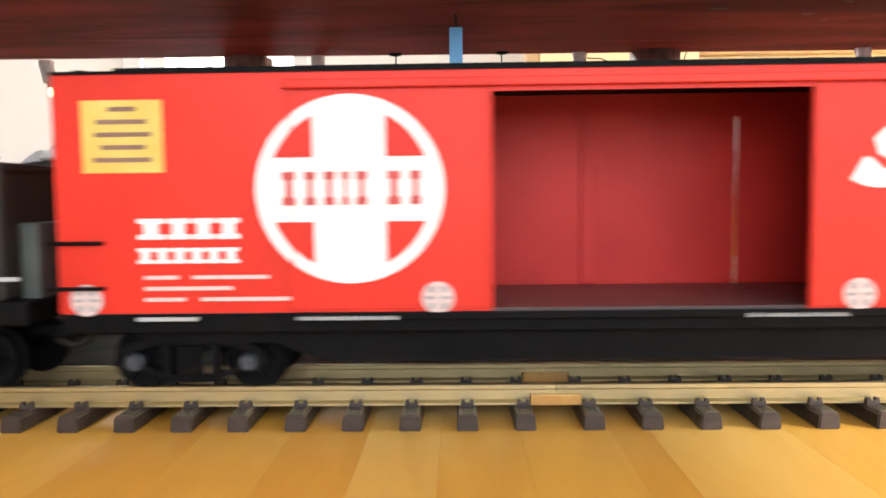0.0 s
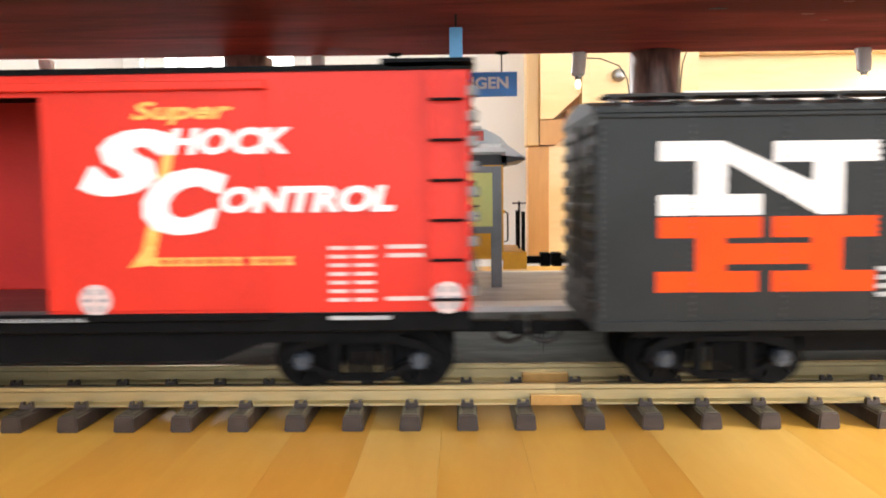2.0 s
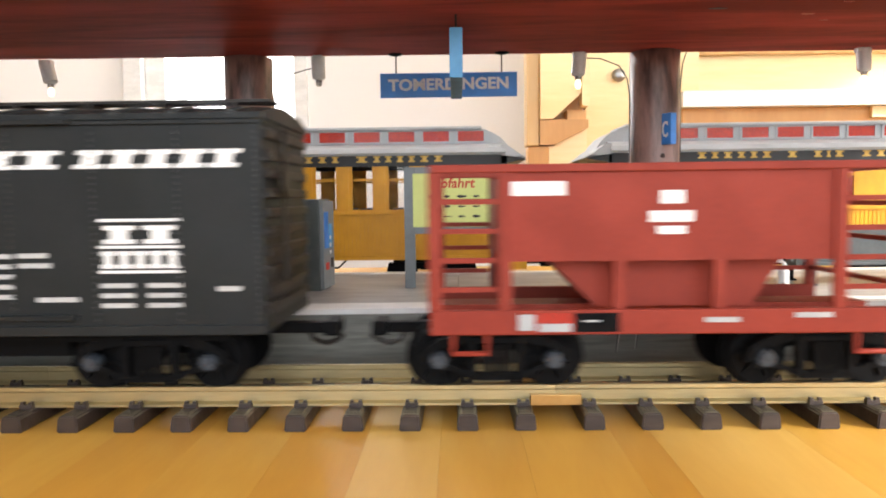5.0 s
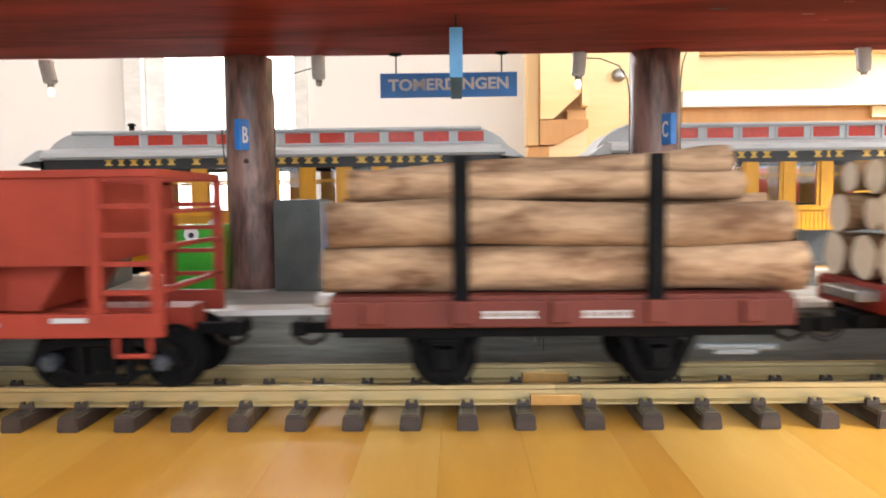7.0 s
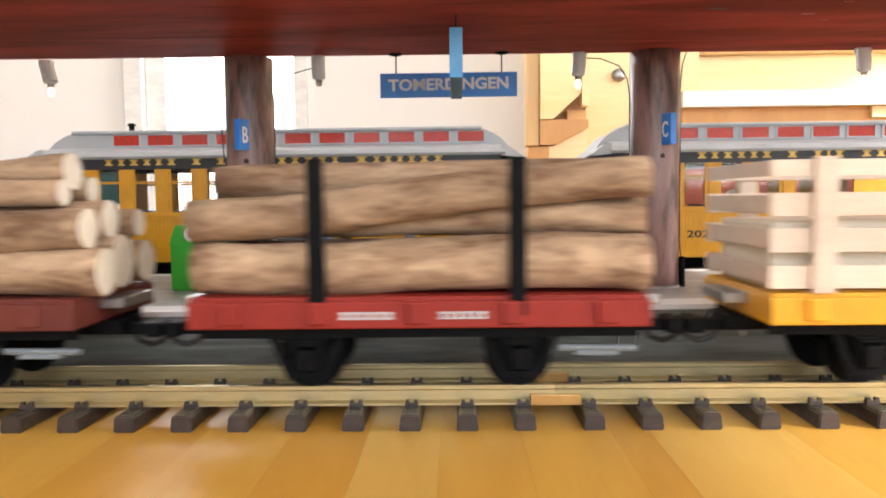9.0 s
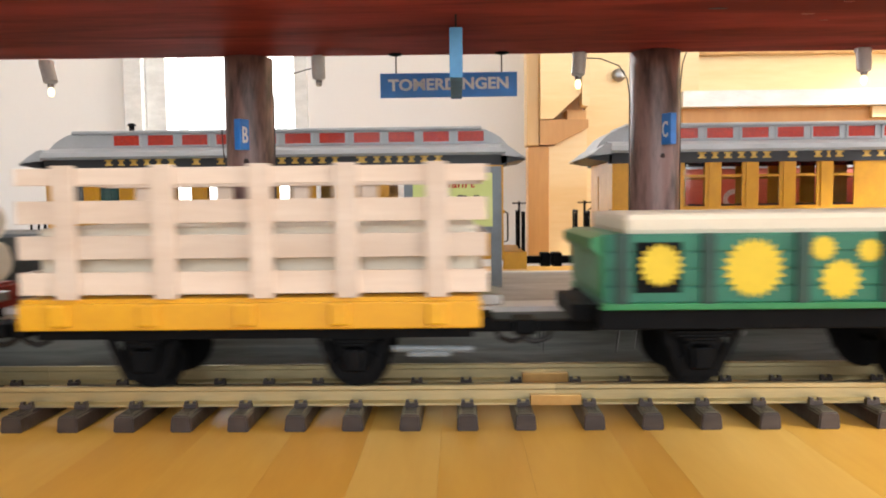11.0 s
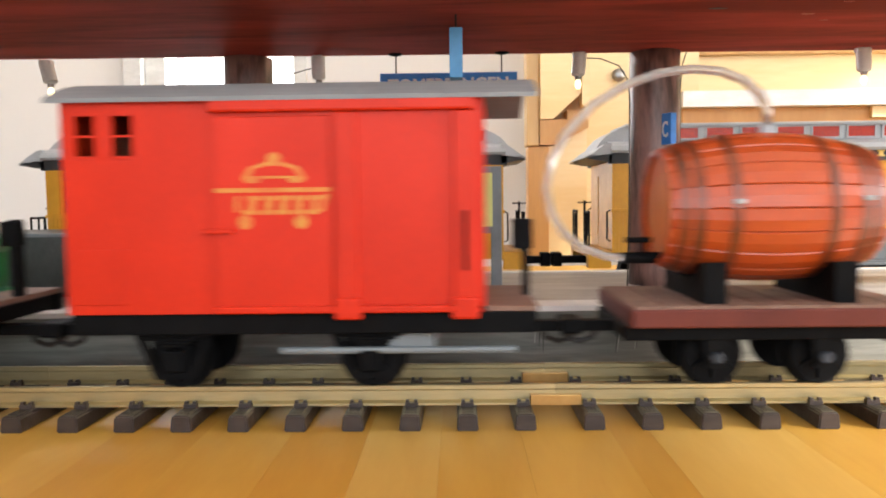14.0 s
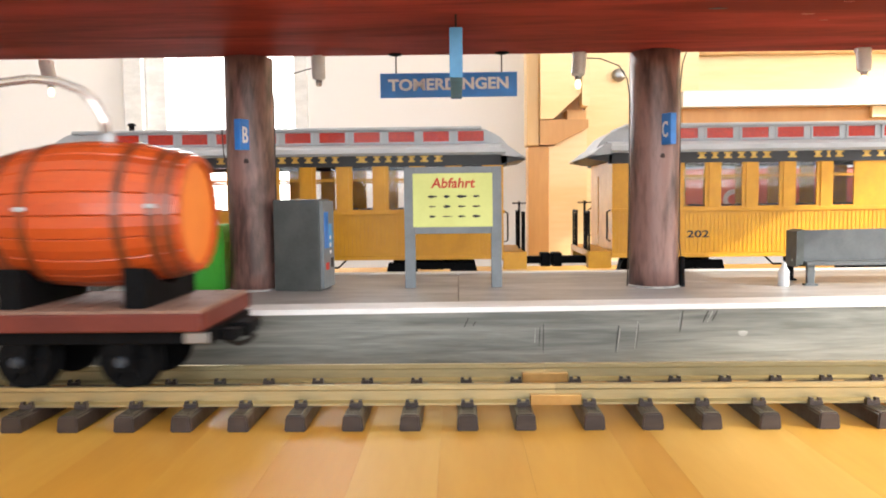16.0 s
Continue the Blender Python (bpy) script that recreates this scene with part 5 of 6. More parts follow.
plate("emblem_upper", [(NX[0], 0.1085), (NX[3], 0.1085), (NX[3], 0.1186), (NX[2], 0.1186), (NX[2], 0.1343), (0.1075, 0.1085), (NX[6], 0.1085), (NX[6], 0.134), (NX[7], 0.134), (NX[7], 0.144),
                       (NX[4] - 0.001, 0.144), (NX[4] - 0.001, 0.134), (NX[5], 0.134), (NX[5], 0.1243), (NX[2] - 0.002, 0.1445), (NX[0], 0.1445), (NX[0], 0.135), (NX[1], 0.135), (NX[1], 0.1186), (NX[0], 0.1186)], -HW, PRINT_WHITE, car, "white slab-shaped emblem")
plate("emblem_lower", [(NX[0] - 0.0008, 0.0708), (NX[3] - 0.0014, 0.0708), (NX[3] - 0.0014, 0.081), (NX[2], 0.081), (NX[2], 0.0845), (NX[5], 0.0845), (NX[5], 0.081), (NX[4] - 0.001, 0.081), (NX[4] - 0.001, 0.0708), (NX[7] - 0.001, 0.0708),
                       (NX[7] - 0.001, 0.081), (NX[6], 0.081), (NX[6], 0.0975), (NX[7], 0.0975), (NX[7], 0.1076), (NX[4] - 0.001, 0.1076), (NX[4] - 0.001, 0.0975), (NX[5], 0.0975), (NX[5], 0.0945), (NX[2], 0.0945), (NX[2], 0.0975),
                       (NX[3], 0.0975), (NX[3], 0.1076), (NX[0], 0.1076), (NX[0], 0.0975), (NX[1], 0.0975), (NX[1], 0.081), (NX[0] - 0.0008, 0.081)], -HW, EMBLEM_ORANGE, car, "orange slab-shaped emblem")
bars("road_name", 0.2465, 0.3915, 0.1348, 0.1438, [1, 1, 1.3, -0.35, 1, 1, 1, 1, 1], -HW, PRINT_WHITE, car, "white letter-sized bar", 0.12, 0.3)
for i in range(4):
    plate("data_line", rect(0.136, 0.16 - 0.001 * (i % 2), 0.0805 - 0.0042 * i, 0.0828 - 0.0042 * i), -HW, LIGHT_GREY, car)
bars("reporting_mark", 0.3205, 0.361, 0.0975, 0.1065, [1, 1], -HW, PRINT_WHITE, car, "white letter-sized bars", 0.2)
bars("number_bar", 0.3205, 0.361, 0.0852, 0.0938, [1, 1, 1, 1, 1], -HW, PRINT_WHITE, car, "white number-sized bars", 0.15)
for z in (0.1085, 0.0952, 0.0828):
    plate("rule_line", rect(0.32, 0.3615, z, z + 0.0014), -HW, PRINT_WHITE, car)
for i in range(3):
    for a, b in ((0.3205, 0.337), (0.344, 0.361)):
        plate("data_line", rect(a, b, 0.0755 - 0.005 * i, 0.0778 - 0.005 * i), -HW, SOFT_PRINT, car)
for i, (a, b) in enumerate(((0.2432, 0.254), (0.2432, 0.251), (0.2432, 0.2525), (0.2432, 0.2505), (0.2432, 0.2575))):
    plate("data_line", rect(a, b, 0.0908 - 0.0051 * i, 0.0931 - 0.0051 * i), -HW, SOFT_PRINT, car)
    plate("data_line", rect(0.264 + 0.001 * (i % 2), 0.2762, 0.0906 - 0.0051 * i, 0.0929 - 0.0051 * i), -HW, SOFT_PRINT, car)
for a, b, z in ((0.279, 0.294, 0.0908), (0.279, 0.2955, 0.0858), (0.2882, 0.3089, 0.0686), (0.379, 0.391, 0.0735)):
    plate("data_line", rect(a, b, z, z + 0.0024), -HW, SOFT_PRINT, car)
bm = B()
box(bm, 0.02, L - 0.02, -0.04, 0.04, 0.0465, Z0 - 0.001)
box(bm, 0.11, L - 0.11, -0.03, 0.03, 0.037, 0.0466)
part("underframe", bm, BLACK, car)
bogie(car, 0.037, 0.0965)
bogie(car, 0.308, 0.369)
coupler(car, 0.0, -1)
coupler(car, L, 1, reach=0.03)

# ---------------------------------------------------------------- oxide red hopper
car = car_thing("hopper_wagon", 0.9267, "oxide red ore hopper wagon with ladders and sloping bins")
HW = 0.048
XA, XB, ENDA, ENDB = 0.002, 0.1745, -0.0312, 0.2038
bm = B()
prism(bm, [(XA, 0.132), (XB, 0.132), (XB, 0.0865), (XA, 0.0865)], -HW, -HW + 0.0018)
prism(bm, [(XA, 0.132), (XB, 0.132), (XB, 0.0865), (XA, 0.0865)], HW - 0.0018, HW)
part("side_plate", bm, HOPPER_RED, car)
bm = B()
for y in (-HW, HW):
    box(bm, ENDA, ENDB, y - 0.0022, y + 0.0022, 0.1305, 0.1345, 0.0005)
for x in (ENDA, ENDB - 0.0025):
    box(bm, x, x + 0.0025, -HW, HW, 0.1305, 0.1345)
part("top_rim", bm, HOPPER_RED, car)
bm = B()
prism(bm, [(XA + 0.0005, 0.128), (XB - 0.0005, 0.128), (XB - 0.0005, 0.088), (XA + 0.0005, 0.088)], -HW + 0.004, HW - 0.004)
prism(bm, [(0.027, 0.0882), (0.1495, 0.0882), (0.133, 0.062), (0.0535, 0.062)], -0.034, 0.034)
part("bin", bm, HOPPER_RED, car)
for x in (0.0627, 0.1119):
    bm = B()
    box(bm, x - 0.0028, x + 0.0028, -HW - 0.0004, -HW + 0.004, 0.0622, 0.0866)
    part("side_rib", bm, HOPPER_RED, car)
bm = B()
for y in (-HW, HW):
    box(bm, ENDA, ENDB, y - 0.0025, y + 0.0025, 0.0502, 0.0625, 0.0006)
box(bm, ENDA, ENDB, -0.012, 0.012, 0.045, 0.06)
part("side_sill", bm, HOPPER_RED, car)
for xe, s in ((XA, -1), (XB, 1)):
    far = ENDA + 0.0005 if s < 0 else ENDB - 0.0005
    for x in (xe - s * 0.0042, far - s * 0.002):
        for y in (-HW, HW):
            bm = B()
            box(bm, x - 0.0032, x + 0.0032, y - 0.0018, y + 0.0018, 0.0622, 0.1306, 0.0004)
            part("corner_post", bm, HOPPER_RED, car)
    for k in range(4):
        z = 0.0715 + 0.0145 * k
        for y in (-HW, HW):
            bm = B()
            box(bm, *sorted((xe, far)), y - 0.001, y + 0.001, z, z + 0.0026)
            part("ladder_rung", bm, HOPPER_RED, car)
    bm = B()
    for z in (0.072, 0.094, 0.112):
        box(bm, *sorted((far - s * 0.003, far)), -HW, HW, z, z + 0.0025)
    part("end_rail", bm, HOPPER_RED, car)
    xs = xe + s * 0.005
    bm = B()
    tube(bm, [(xs, -HW, 0.0505), (xs, -HW, 0.0405), (xs + s * 0.017, -HW, 0.0405), (xs + s * 0.017, -HW, 0.0505)], 0.0016, 6)
    part("step", bm, HOPPER_RED, car)
for x0, x1, z0, z1 in ((0.0045, 0.036, 0.119, 0.126), (0.0825, 0.094, 0.1145, 0.121), (0.077, 0.0985, 0.1055, 0.111), (0.081, 0.095, 0.0995, 0.1035), (0.0125, 0.0205, 0.0525, 0.0605), (0.0225, 0.0385, 0.0518, 0.0558), (0.0445, 0.0525, 0.0565, 0.0575), (0.104, 0.121, 0.056, 0.0585), (0.148, 0.166, 0.058, 0.0605)):
    plate("stencil", rect(x0, x1, z0, z1), -HW - 0.0002 if z0 > 0.07 else -HW - 0.0025, PRINT_WHITE if z0 > 0.07 else LIGHT_GREY, car)
plate("sill_shield", rect(0.0215, 0.0395, 0.0515, 0.061), -HW - 0.0021, CAR_RED, car, "red printed shield")
plate("sill_shield", rect(0.04, 0.0622, 0.0515, 0.061), -HW - 0.0022, BLACK, car, "black printed shield")
bogie(car, -0.0275, 0.0315)
bogie(car, 0.1392, 0.1985)
coupler(car, ENDA, -1, reach=0.034)
coupler(car, 0.204, 1)


# ---------------------------------------------------------------- two-axle flat wagons
def flat_wagon(name, x0, length, mat, label, top=0.0695, low=0.0538, hw=0.05, axles=(0.057, 0.1675)):
    car = car_thing(name, x0, label)
    bm = B()
    box(bm, 0, length, -hw, hw, low, top - 0.002, 0.0008)
    part("bed", bm, mat, car)
    n = 8
    for k in range(n):
        bm = B()
        y0 = -hw + 0.002 + (2 * hw - 0.004) * k / n
        box(bm, 0.001, length - 0.001, y0 + 0.0003, y0 + (2 * hw - 0.004) / n - 0.0003, top - 0.0024, top, 0.0003)
        part("deck_board", bm, mat, car)
    for x in (0.022, 0.0665, 0.1155, 0.1625, length - 0.022):
        if x < length - 0.01:
            bm = B()
            box(bm, x - 0.005, x + 0.005, -hw - 0.0028, -hw + 0.001, low + 0.002, top - 0.002, 0.0012)
            part("stake_pocket", bm, mat, car)
    bm = B()
    box(bm, -0.008, length + 0.008, -0.014, 0.014, 0.0455, low - 0.0005, 0.0008)
    part("underframe", bm, BLACK, car)
    for y in (-0.038, 0.038):
        part("sole_bar", box(B(), 0.004, length - 0.004, y - 0.002, y + 0.002, 0.0475, low - 0.0005), BLACK, car)
    bm = B()
    tube(bm, [(axles[1] + 0.02, -0.036, 0.041), (length - 0.004, -0.036, 0.0405)], 0.0018, 8)
    box(bm, axles[1] + 0.028, axles[1] + 0.05, -0.038, -0.02, 0.037, 0.0395, 0.0005)
    part("brake_rod", bm, GREY_PAINT, car, "grey brake rod and step")
    for xe, s in ((0, -1), (length, 1)):
        bm = B()
        box(bm, *sorted((xe - s * 0.006, xe + s * 0.012)), -0.02, 0.02, 0.0605, 0.0665, 0.001)
        part("end_bracket", bm, STEEL, car, "bright metal end bracket")
    axle_guards(car, axles)
    coupler(car, 0.0, -1)
    coupler(car, length, 1)
    return car


def log(car, a, b, r0, r1, seed):
    """A crooked, slightly tapered log from a to b with pale sawn ends."""
    a, b = Vector(a), Vector(b)
    d = (b - a).normalized()
    side, n, m = d.orthogonal().normalized(), 18, 16
    up = d.cross(side)
    bm = B()
    rings = []
    for i in range(m + 1):
        f = i / m
        c = a.lerp(b, f) + Vector((0, noise.noise((f * 2, seed, 0)), noise.noise((f * 2, seed, 5)))) * 0.003
        r = r0 + (r1 - r0) * f
        ring = []
        for k in range(n):
            t = 2 * math.pi * k / n
            q = r * (1 + 0.1 * noise.noise((math.cos(t) * 1.5, math.sin(t) * 1.5 + seed * 3, f * 7)) + 0.05 * noise.noise((math.cos(t) * 5, math.sin(t) * 5 + seed, f * 22)))
            ring.append(bm.verts.new(c + (side * math.cos(t) + up * math.sin(t)) * q))
        rings.append(ring)
    for p, q in zip(rings, rings[1:]):
        for k in range(n):
            bm.faces.new((p[k], p[(k + 1) % n], q[(k + 1) % n], q[k]))
    ends = [bm.faces.new(rings[0][::-1]), bm.faces.new(rings[-1])]
    me = finish("log", bm, BARK, True)
    me.materials.append(LOG_END)
    for f in list(me.polygons)[-2:]:
        f.material_index = 1
        f.use_smooth = False
    ob = new("log", me)
    ob.parent = car
    return ob


def stakes(car, xs, top):
    for x in xs:
        for y in (-0.0485, 0.0485):
            bm = B()
            box(bm, x - 0.0042, x + 0.0042, y - 0.0022, y + 0.0022, 0.06, top, 0.0008)
            part("stake", bm, BLACK, car, "black upright stake")


car = flat_wagon("log_wagon", 1.2136, 0.2311, BED_BROWN, "brown flat wagon loaded with peeled logs between black stakes")
stakes(car, (0.0665, 0.1626), 0.139)
for a, b, r0, r1, sd in (((-0.004, -0.031, 0.0815), (0.241, -0.0315, 0.082), 0.0118, 0.0125, 1), ((-0.001, -0.003, 0.083), (0.236, -0.002, 0.0855), 0.013, 0.0145, 2), ((0.0, 0.03, 0.082), (0.236, 0.03, 0.083), 0.012, 0.0125, 3),
                         ((-0.002, -0.033, 0.1045), (0.233, -0.033, 0.1045), 0.0118, 0.0108, 4), ((0.002, -0.005, 0.108), (0.232, -0.006, 0.109), 0.0105, 0.0105, 5), ((0.004, 0.026, 0.107), (0.234, 0.026, 0.106), 0.011, 0.008, 6),
                         ((0.008, -0.026, 0.1255), (0.214, -0.02, 0.1235), 0.0082, 0.0072, 7), ((0.02, -0.008, 0.126), (0.212, -0.006, 0.1355), 0.008, 0.0105, 8), ((0.01, 0.018, 0.126), (0.21, 0.02, 0.125), 0.008, 0.008, 9)):
    log(car, a, b, r0, r1, sd)
for x0, x1 in ((0.0764, 0.104), (0.1259, 0.1503)):
    bars("sill_print", x0, x1, 0.0585, 0.0622, [1, 1, 1, 1, 1, 1], -0.05, SOFT_PRINT, car, "white letter-sized bars", 0.15)

car = flat_wagon("log_wagon", 1.5024, 0.2311, BED_RED, "barn red flat wagon loaded with slanting peeled logs between black stakes")
stakes(car, (0.0655, 0.1655), 0.138)
for a, b, r0, r1, sd in (((0.0, -0.031, 0.0835), (0.233, -0.031, 0.0845), 0.0135, 0.0145, 11), ((0.001, 0.0, 0.083), (0.233, 0.0, 0.084), 0.0125, 0.0135, 12), ((0.0, 0.03, 0.083), (0.233, 0.03, 0.083), 0.0125, 0.012, 13),
                         ((-0.003, -0.031, 0.1075), (0.234, -0.03, 0.1285), 0.0112, 0.0105, 14), ((0.002, -0.006, 0.107), (0.234, -0.022, 0.1085), 0.0085, 0.0095, 15), ((0.0, 0.026, 0.107), (0.234, 0.026, 0.107), 0.011, 0.01, 16),
                         ((0.003, -0.006, 0.1275), (0.234, 0.0, 0.1315), 0.0095, 0.0095, 17), ((0.003, 0.02, 0.128), (0.2, 0.02, 0.128), 0.0085, 0.0085, 18)):
    log(car, a, b, r0, r1, sd)
for x0, x1 in ((0.0764, 0.104), (0.1259, 0.1503)):
    bars("sill_print", x0, x1, 0.0585, 0.0622, [1, 1, 1, 1, 1, 1], -0.05, SOFT_PRINT, car, "white letter-sized bars", 0.15)

car = flat_wagon("crate_wagon", 1.7922, 0.233, BED_YELLOW, "ochre yellow flat wagon carrying a pale slatted wooden crate")
for y, s in ((-0.0465, 1), (0.0465, -1)):
    for x in (0.0257, 0.0755, 0.124, 0.1666, 0.2114):
        bm = B()
        box(bm, x - 0.0055, x + 0.0055, y - 0.0034 if s > 0 else y, y if s > 0 else y + 0.0034, 0.0695, 0.1365, 0.0004)
        part("crate_post", bm, SLAT, car)
    for z0, z1 in ((0.0715, 0.083), (0.0895, 0.1015), (0.1075, 0.119), (0.1268, 0.1352)):
        bm = B()
        box(bm, 0.0, 0.2365, y if s > 0 else y - 0.0022, y + 0.0022 if s > 0 else y, z0, z1, 0.0003)
        part("crate_slat", bm, SLAT, car)
for x in (0.001, 0.2335):
    for z0, z1 in ((0.0735, 0.083), (0.0915, 0.101), (0.109, 0.118), (0.1275, 0.135)):
        bm = B()
        box(bm, x, x + 0.0022, -0.0442, 0.0442, z0, z1, 0.0003)
        part("crate_slat", bm, SLAT, car)

part("crate_load", box(B(), 0.005, 0.2315, -0.036, 0.036, 0.0697, 0.105, 0.002), CREAM, car, "pale boxed load inside the crate")

# ---------------------------------------------------------------- green gondola
car = car_thing("green_gondola", 2.0859, "green low-sided wagon with yellow suns and a cream load")
HW = 0.048
bm = B()
box(bm, 0, 0.2, -HW, HW, 0.063, 0.0995, 0.0008)
part("body", bm, GONDOLA, car)
for k in range(4):
    bm = B()
    z = 0.0655 + k * 0.0085
    box(bm, 0.001, 0.1995, -HW - 0.0009, -HW + 0.0005, z, z + 0.0077, 0.0004)
    part("side_board", bm, GONDOLA, car)
for x in (0.0085, 0.0507, 0.0965, 0.1382, 0.1825):
    bm = B()
    prism(bm, [(x - 0.0032, 0.0635), (x + 0.0032, 0.0635), (x + 0.0032, 0.0998), (x - 0.0032, 0.0998)], -HW - 0.0034, -HW)
    part("side_post", bm, GONDOLA_DARK, car, "dark green upright")
bm = B()
for y in (-HW - 0.002, HW - 0.003):
    box(bm, -0.001, 0.201, y - 0.0015, y + 0.005, 0.0622, 0.0655, 0.0005)
part("lower_lip", bm, GONDOLA_LIP, car)
for xe, s in ((0.0, -1), (0.2, 1)):
    bm = B()
    prism(bm, [(xe, 0.066), (xe + s * 0.0012, 0.07), (xe + s * 0.0018, 0.088), (xe + s * 0.006, 0.0925), (xe + s * 0.006, 0.0975), (xe, 0.0995)], -HW + 0.002, HW - 0.002)
    part("end_board", bm, GONDOLA_LIP, car)
bm = B()
box(bm, 0.011, 0.1985, -HW + 0.003, HW - 0.003, 0.0985, 0.1095, 0.003)
part("load_cover", bm, CREAM, car, "cream coloured padded load")
yp = -HW - 0.0009
plate("dark_square", rect(0.0149, 0.0379, 0.0705, 0.0955), yp, BLACK, car, "", 0.0003)
plate("sun_print", disc(0.0277, 0.0842, 0.0112, 36, 0.22), yp - 0.0003, PRINT_YELLOW, car, "yellow sun")
plate("sun_print", disc(0.0733, 0.0825, 0.0155, 44, 0.22), yp, PRINT_YELLOW, car, "large yellow sun")
for x, z, r in ((0.1068, 0.0918, 0.0066), (0.1292, 0.0906, 0.0062), (0.1155, 0.0764, 0.0106)):
    plate("sun_print", disc(x, z, r, 28, 0.24), yp, PRINT_YELLOW, car, "small yellow sun")
plate("sun_print", disc(0.1532, 0.0767, 0.0099, 36, 0.15), yp, PRINT_YELLOW, car, "yellow sun")
plate("yellow_bar", rect(0.1459, 0.1772, 0.0882, 0.0925), yp, PRINT_YELLOW, car, "yellow bar")
bm = B()
box(bm, -0.013, 0.238, -0.03, 0.03, 0.0535, 0.0622, 0.0006)
part("underframe", bm, BLACK, car)
for y in (-0.042, 0.042):
    part("sole_bar", box(B(), -0.002, 0.236, y - 0.004, y + 0.004, 0.0515, 0.0622, 0.0008), BLACK, car)
bm = B()
box(bm, 0.2115, 0.237, -0.042, 0.042, 0.0622, 0.0655, 0.0004)
part("end_deck", bm, DECK_WOOD, car)
bm = B()
box(bm, 0.2335, 0.2375, -0.004, 0.004, 0.0655, 0.109, 0.0006)
box(bm, 0.228, 0.2385, -0.0045, 0.0045, 0.094, 0.108, 0.001)
part("brake_stand", bm, BLACK, car)
axle_guards(car, (0.0525, 0.166))
bm = B()
tube(bm, [(0.19, -0.036, 0.041), (0.23, -0.036, 0.0405)], 0.0018, 8)
part("brake_rod", bm, STEEL, car)
coupler(car, -0.01, -1)
coupler(car, 0.236, 1, reach=0.024)

# ---------------------------------------------------------------- red goods van
car = car_thing("red_goods_van", 2.3747, "bright red goods van with grey arched roof and gold emblem")
HW = 0.047
bm = B()
W = [0.0, 0.0068, 0.0175, 0.0255, 0.0365, 0.2085]
sheet(bm, W, (0.0615, 0.1405, 0.1612, 0.1695), ((1, 1), (3, 1)), -HW, -HW + 0.002)
part("side_wall", bm, VAN_RED, car)
bm = B()
sheet(bm, W, (0.0615, 0.1405, 0.1612, 0.1695), ((1, 1), (3, 1)), HW - 0.002, HW)
part("side_wall", bm, VAN_RED, car)


def arch(hw, z0, rise, n=12):
    return [(-hw + 2 * hw * k / n, z0 + rise * (1 - (1 - 2 * k / n) ** 2)) for k in range(n + 1)]


for x in (0.0, 0.2065):
    bm = B()
    prism(bm, [(-HW + 0.002, 0.0615)] + arch(HW - 0.002, 0.1695, 0.0105) + [(HW - 0.002, 0.0615)], x, x + 0.002, "x")
    part("end_wall", bm, VAN_RED, car)
bm = B()
up = arch(HW + 0.004, 0.1692, 0.0125)
prism(bm, up + [(u, v - 0.0022) for u, v in reversed(up)], -0.006, 0.236, "x")
part("roof", bm, VAN_ROOF, car)
bm = B()
box(bm, 0.002, 0.2065, -HW + 0.002, HW - 0.002, 0.0615, 0.0635)
part("floor_pan", bm, BLACK, car)
for a, b in ((W[1], W[2]), (W[3], W[4])):
    bm = B()
    for p, q, u, v in ((a - 0.001, a + 0.0004, 0.1395, 0.1622), (b - 0.0004, b + 0.001, 0.1395, 0.1622), (a + 0.0004, b - 0.0004, 0.1395, 0.1409), (a + 0.0004, b - 0.0004, 0.1608, 0.1622), (a + 0.0004, b - 0.0004, 0.1502, 0.1512)):
        box(bm, p, q, -HW - 0.0008, -HW + 0.0015, u, v)
    part("window_frame", bm, VAN_RED, car)
door = part("sliding_door", box(B(), 0.0762, 0.1345, -HW - 0.0018, -HW, 0.0645, 0.1595, 0.0006), VAN_RED, car)
bm = B()
box(bm, 0.071, 0.086, -HW - 0.0045, -HW - 0.001, 0.102, 0.1042, 0.0005)
part("door_handle", bm, VAN_RED, door)
bm = B()
box(bm, 0.0745, 0.205, -HW - 0.0038, -HW, 0.1615, 0.168, 0.0012)
part("door_rail", bm, VAN_RED, car)
bm = B()
box(bm, 0.0745, 0.2, -HW - 0.0038, -HW, 0.0618, 0.0655, 0.0008)
part("lower_door_rail", bm, VAN_RED, car)
for x in (0.1362, 0.1945):
    bm = B()
    box(bm, x, x + 0.0113, -HW - 0.0026, -HW, 0.066, 0.1612, 0.0008)
    box(bm, x - 0.001, x + 0.0125, -HW - 0.0046, -HW, 0.0585, 0.0695, 0.0012)
    part("door_post", bm, VAN_RED, car)
bm = B()
box(bm, 0.002, 0.0315, -HW - 0.0007, -HW + 0.0002, 0.0665, 0.0945, 0.0003)
part("lower_panel", bm, VAN_RED, car)
for out in (rect(0.0765, 0.1345, 0.1222, 0.1244), [(0.0925, 0.1268), (0.0985, 0.1268), (0.1, 0.129), (0.113, 0.129), (0.1145, 0.1268), (0.1205, 0.1268), (0.1225, 0.1292), (0.119, 0.1345), (0.1105, 0.1372), (0.1025, 0.1372), (0.094, 0.1345), (0.0905, 0.1292)],
            [(0.0865, 0.1125), (0.089, 0.1125), (0.089, 0.1205), (0.0868, 0.1205)], [(0.131, 0.1125), (0.1335, 0.121), (0.1305, 0.121), (0.1285, 0.1125)], disc(0.0915, 0.1075, 0.0036, 20), disc(0.1195, 0.1075, 0.0036, 20), disc(0.1065, 0.1385, 0.0034, 16)):
    plate("gold_emblem", out, -HW - 0.0018, VAN_GOLD, car, "gold emblem shape", 0.0003)
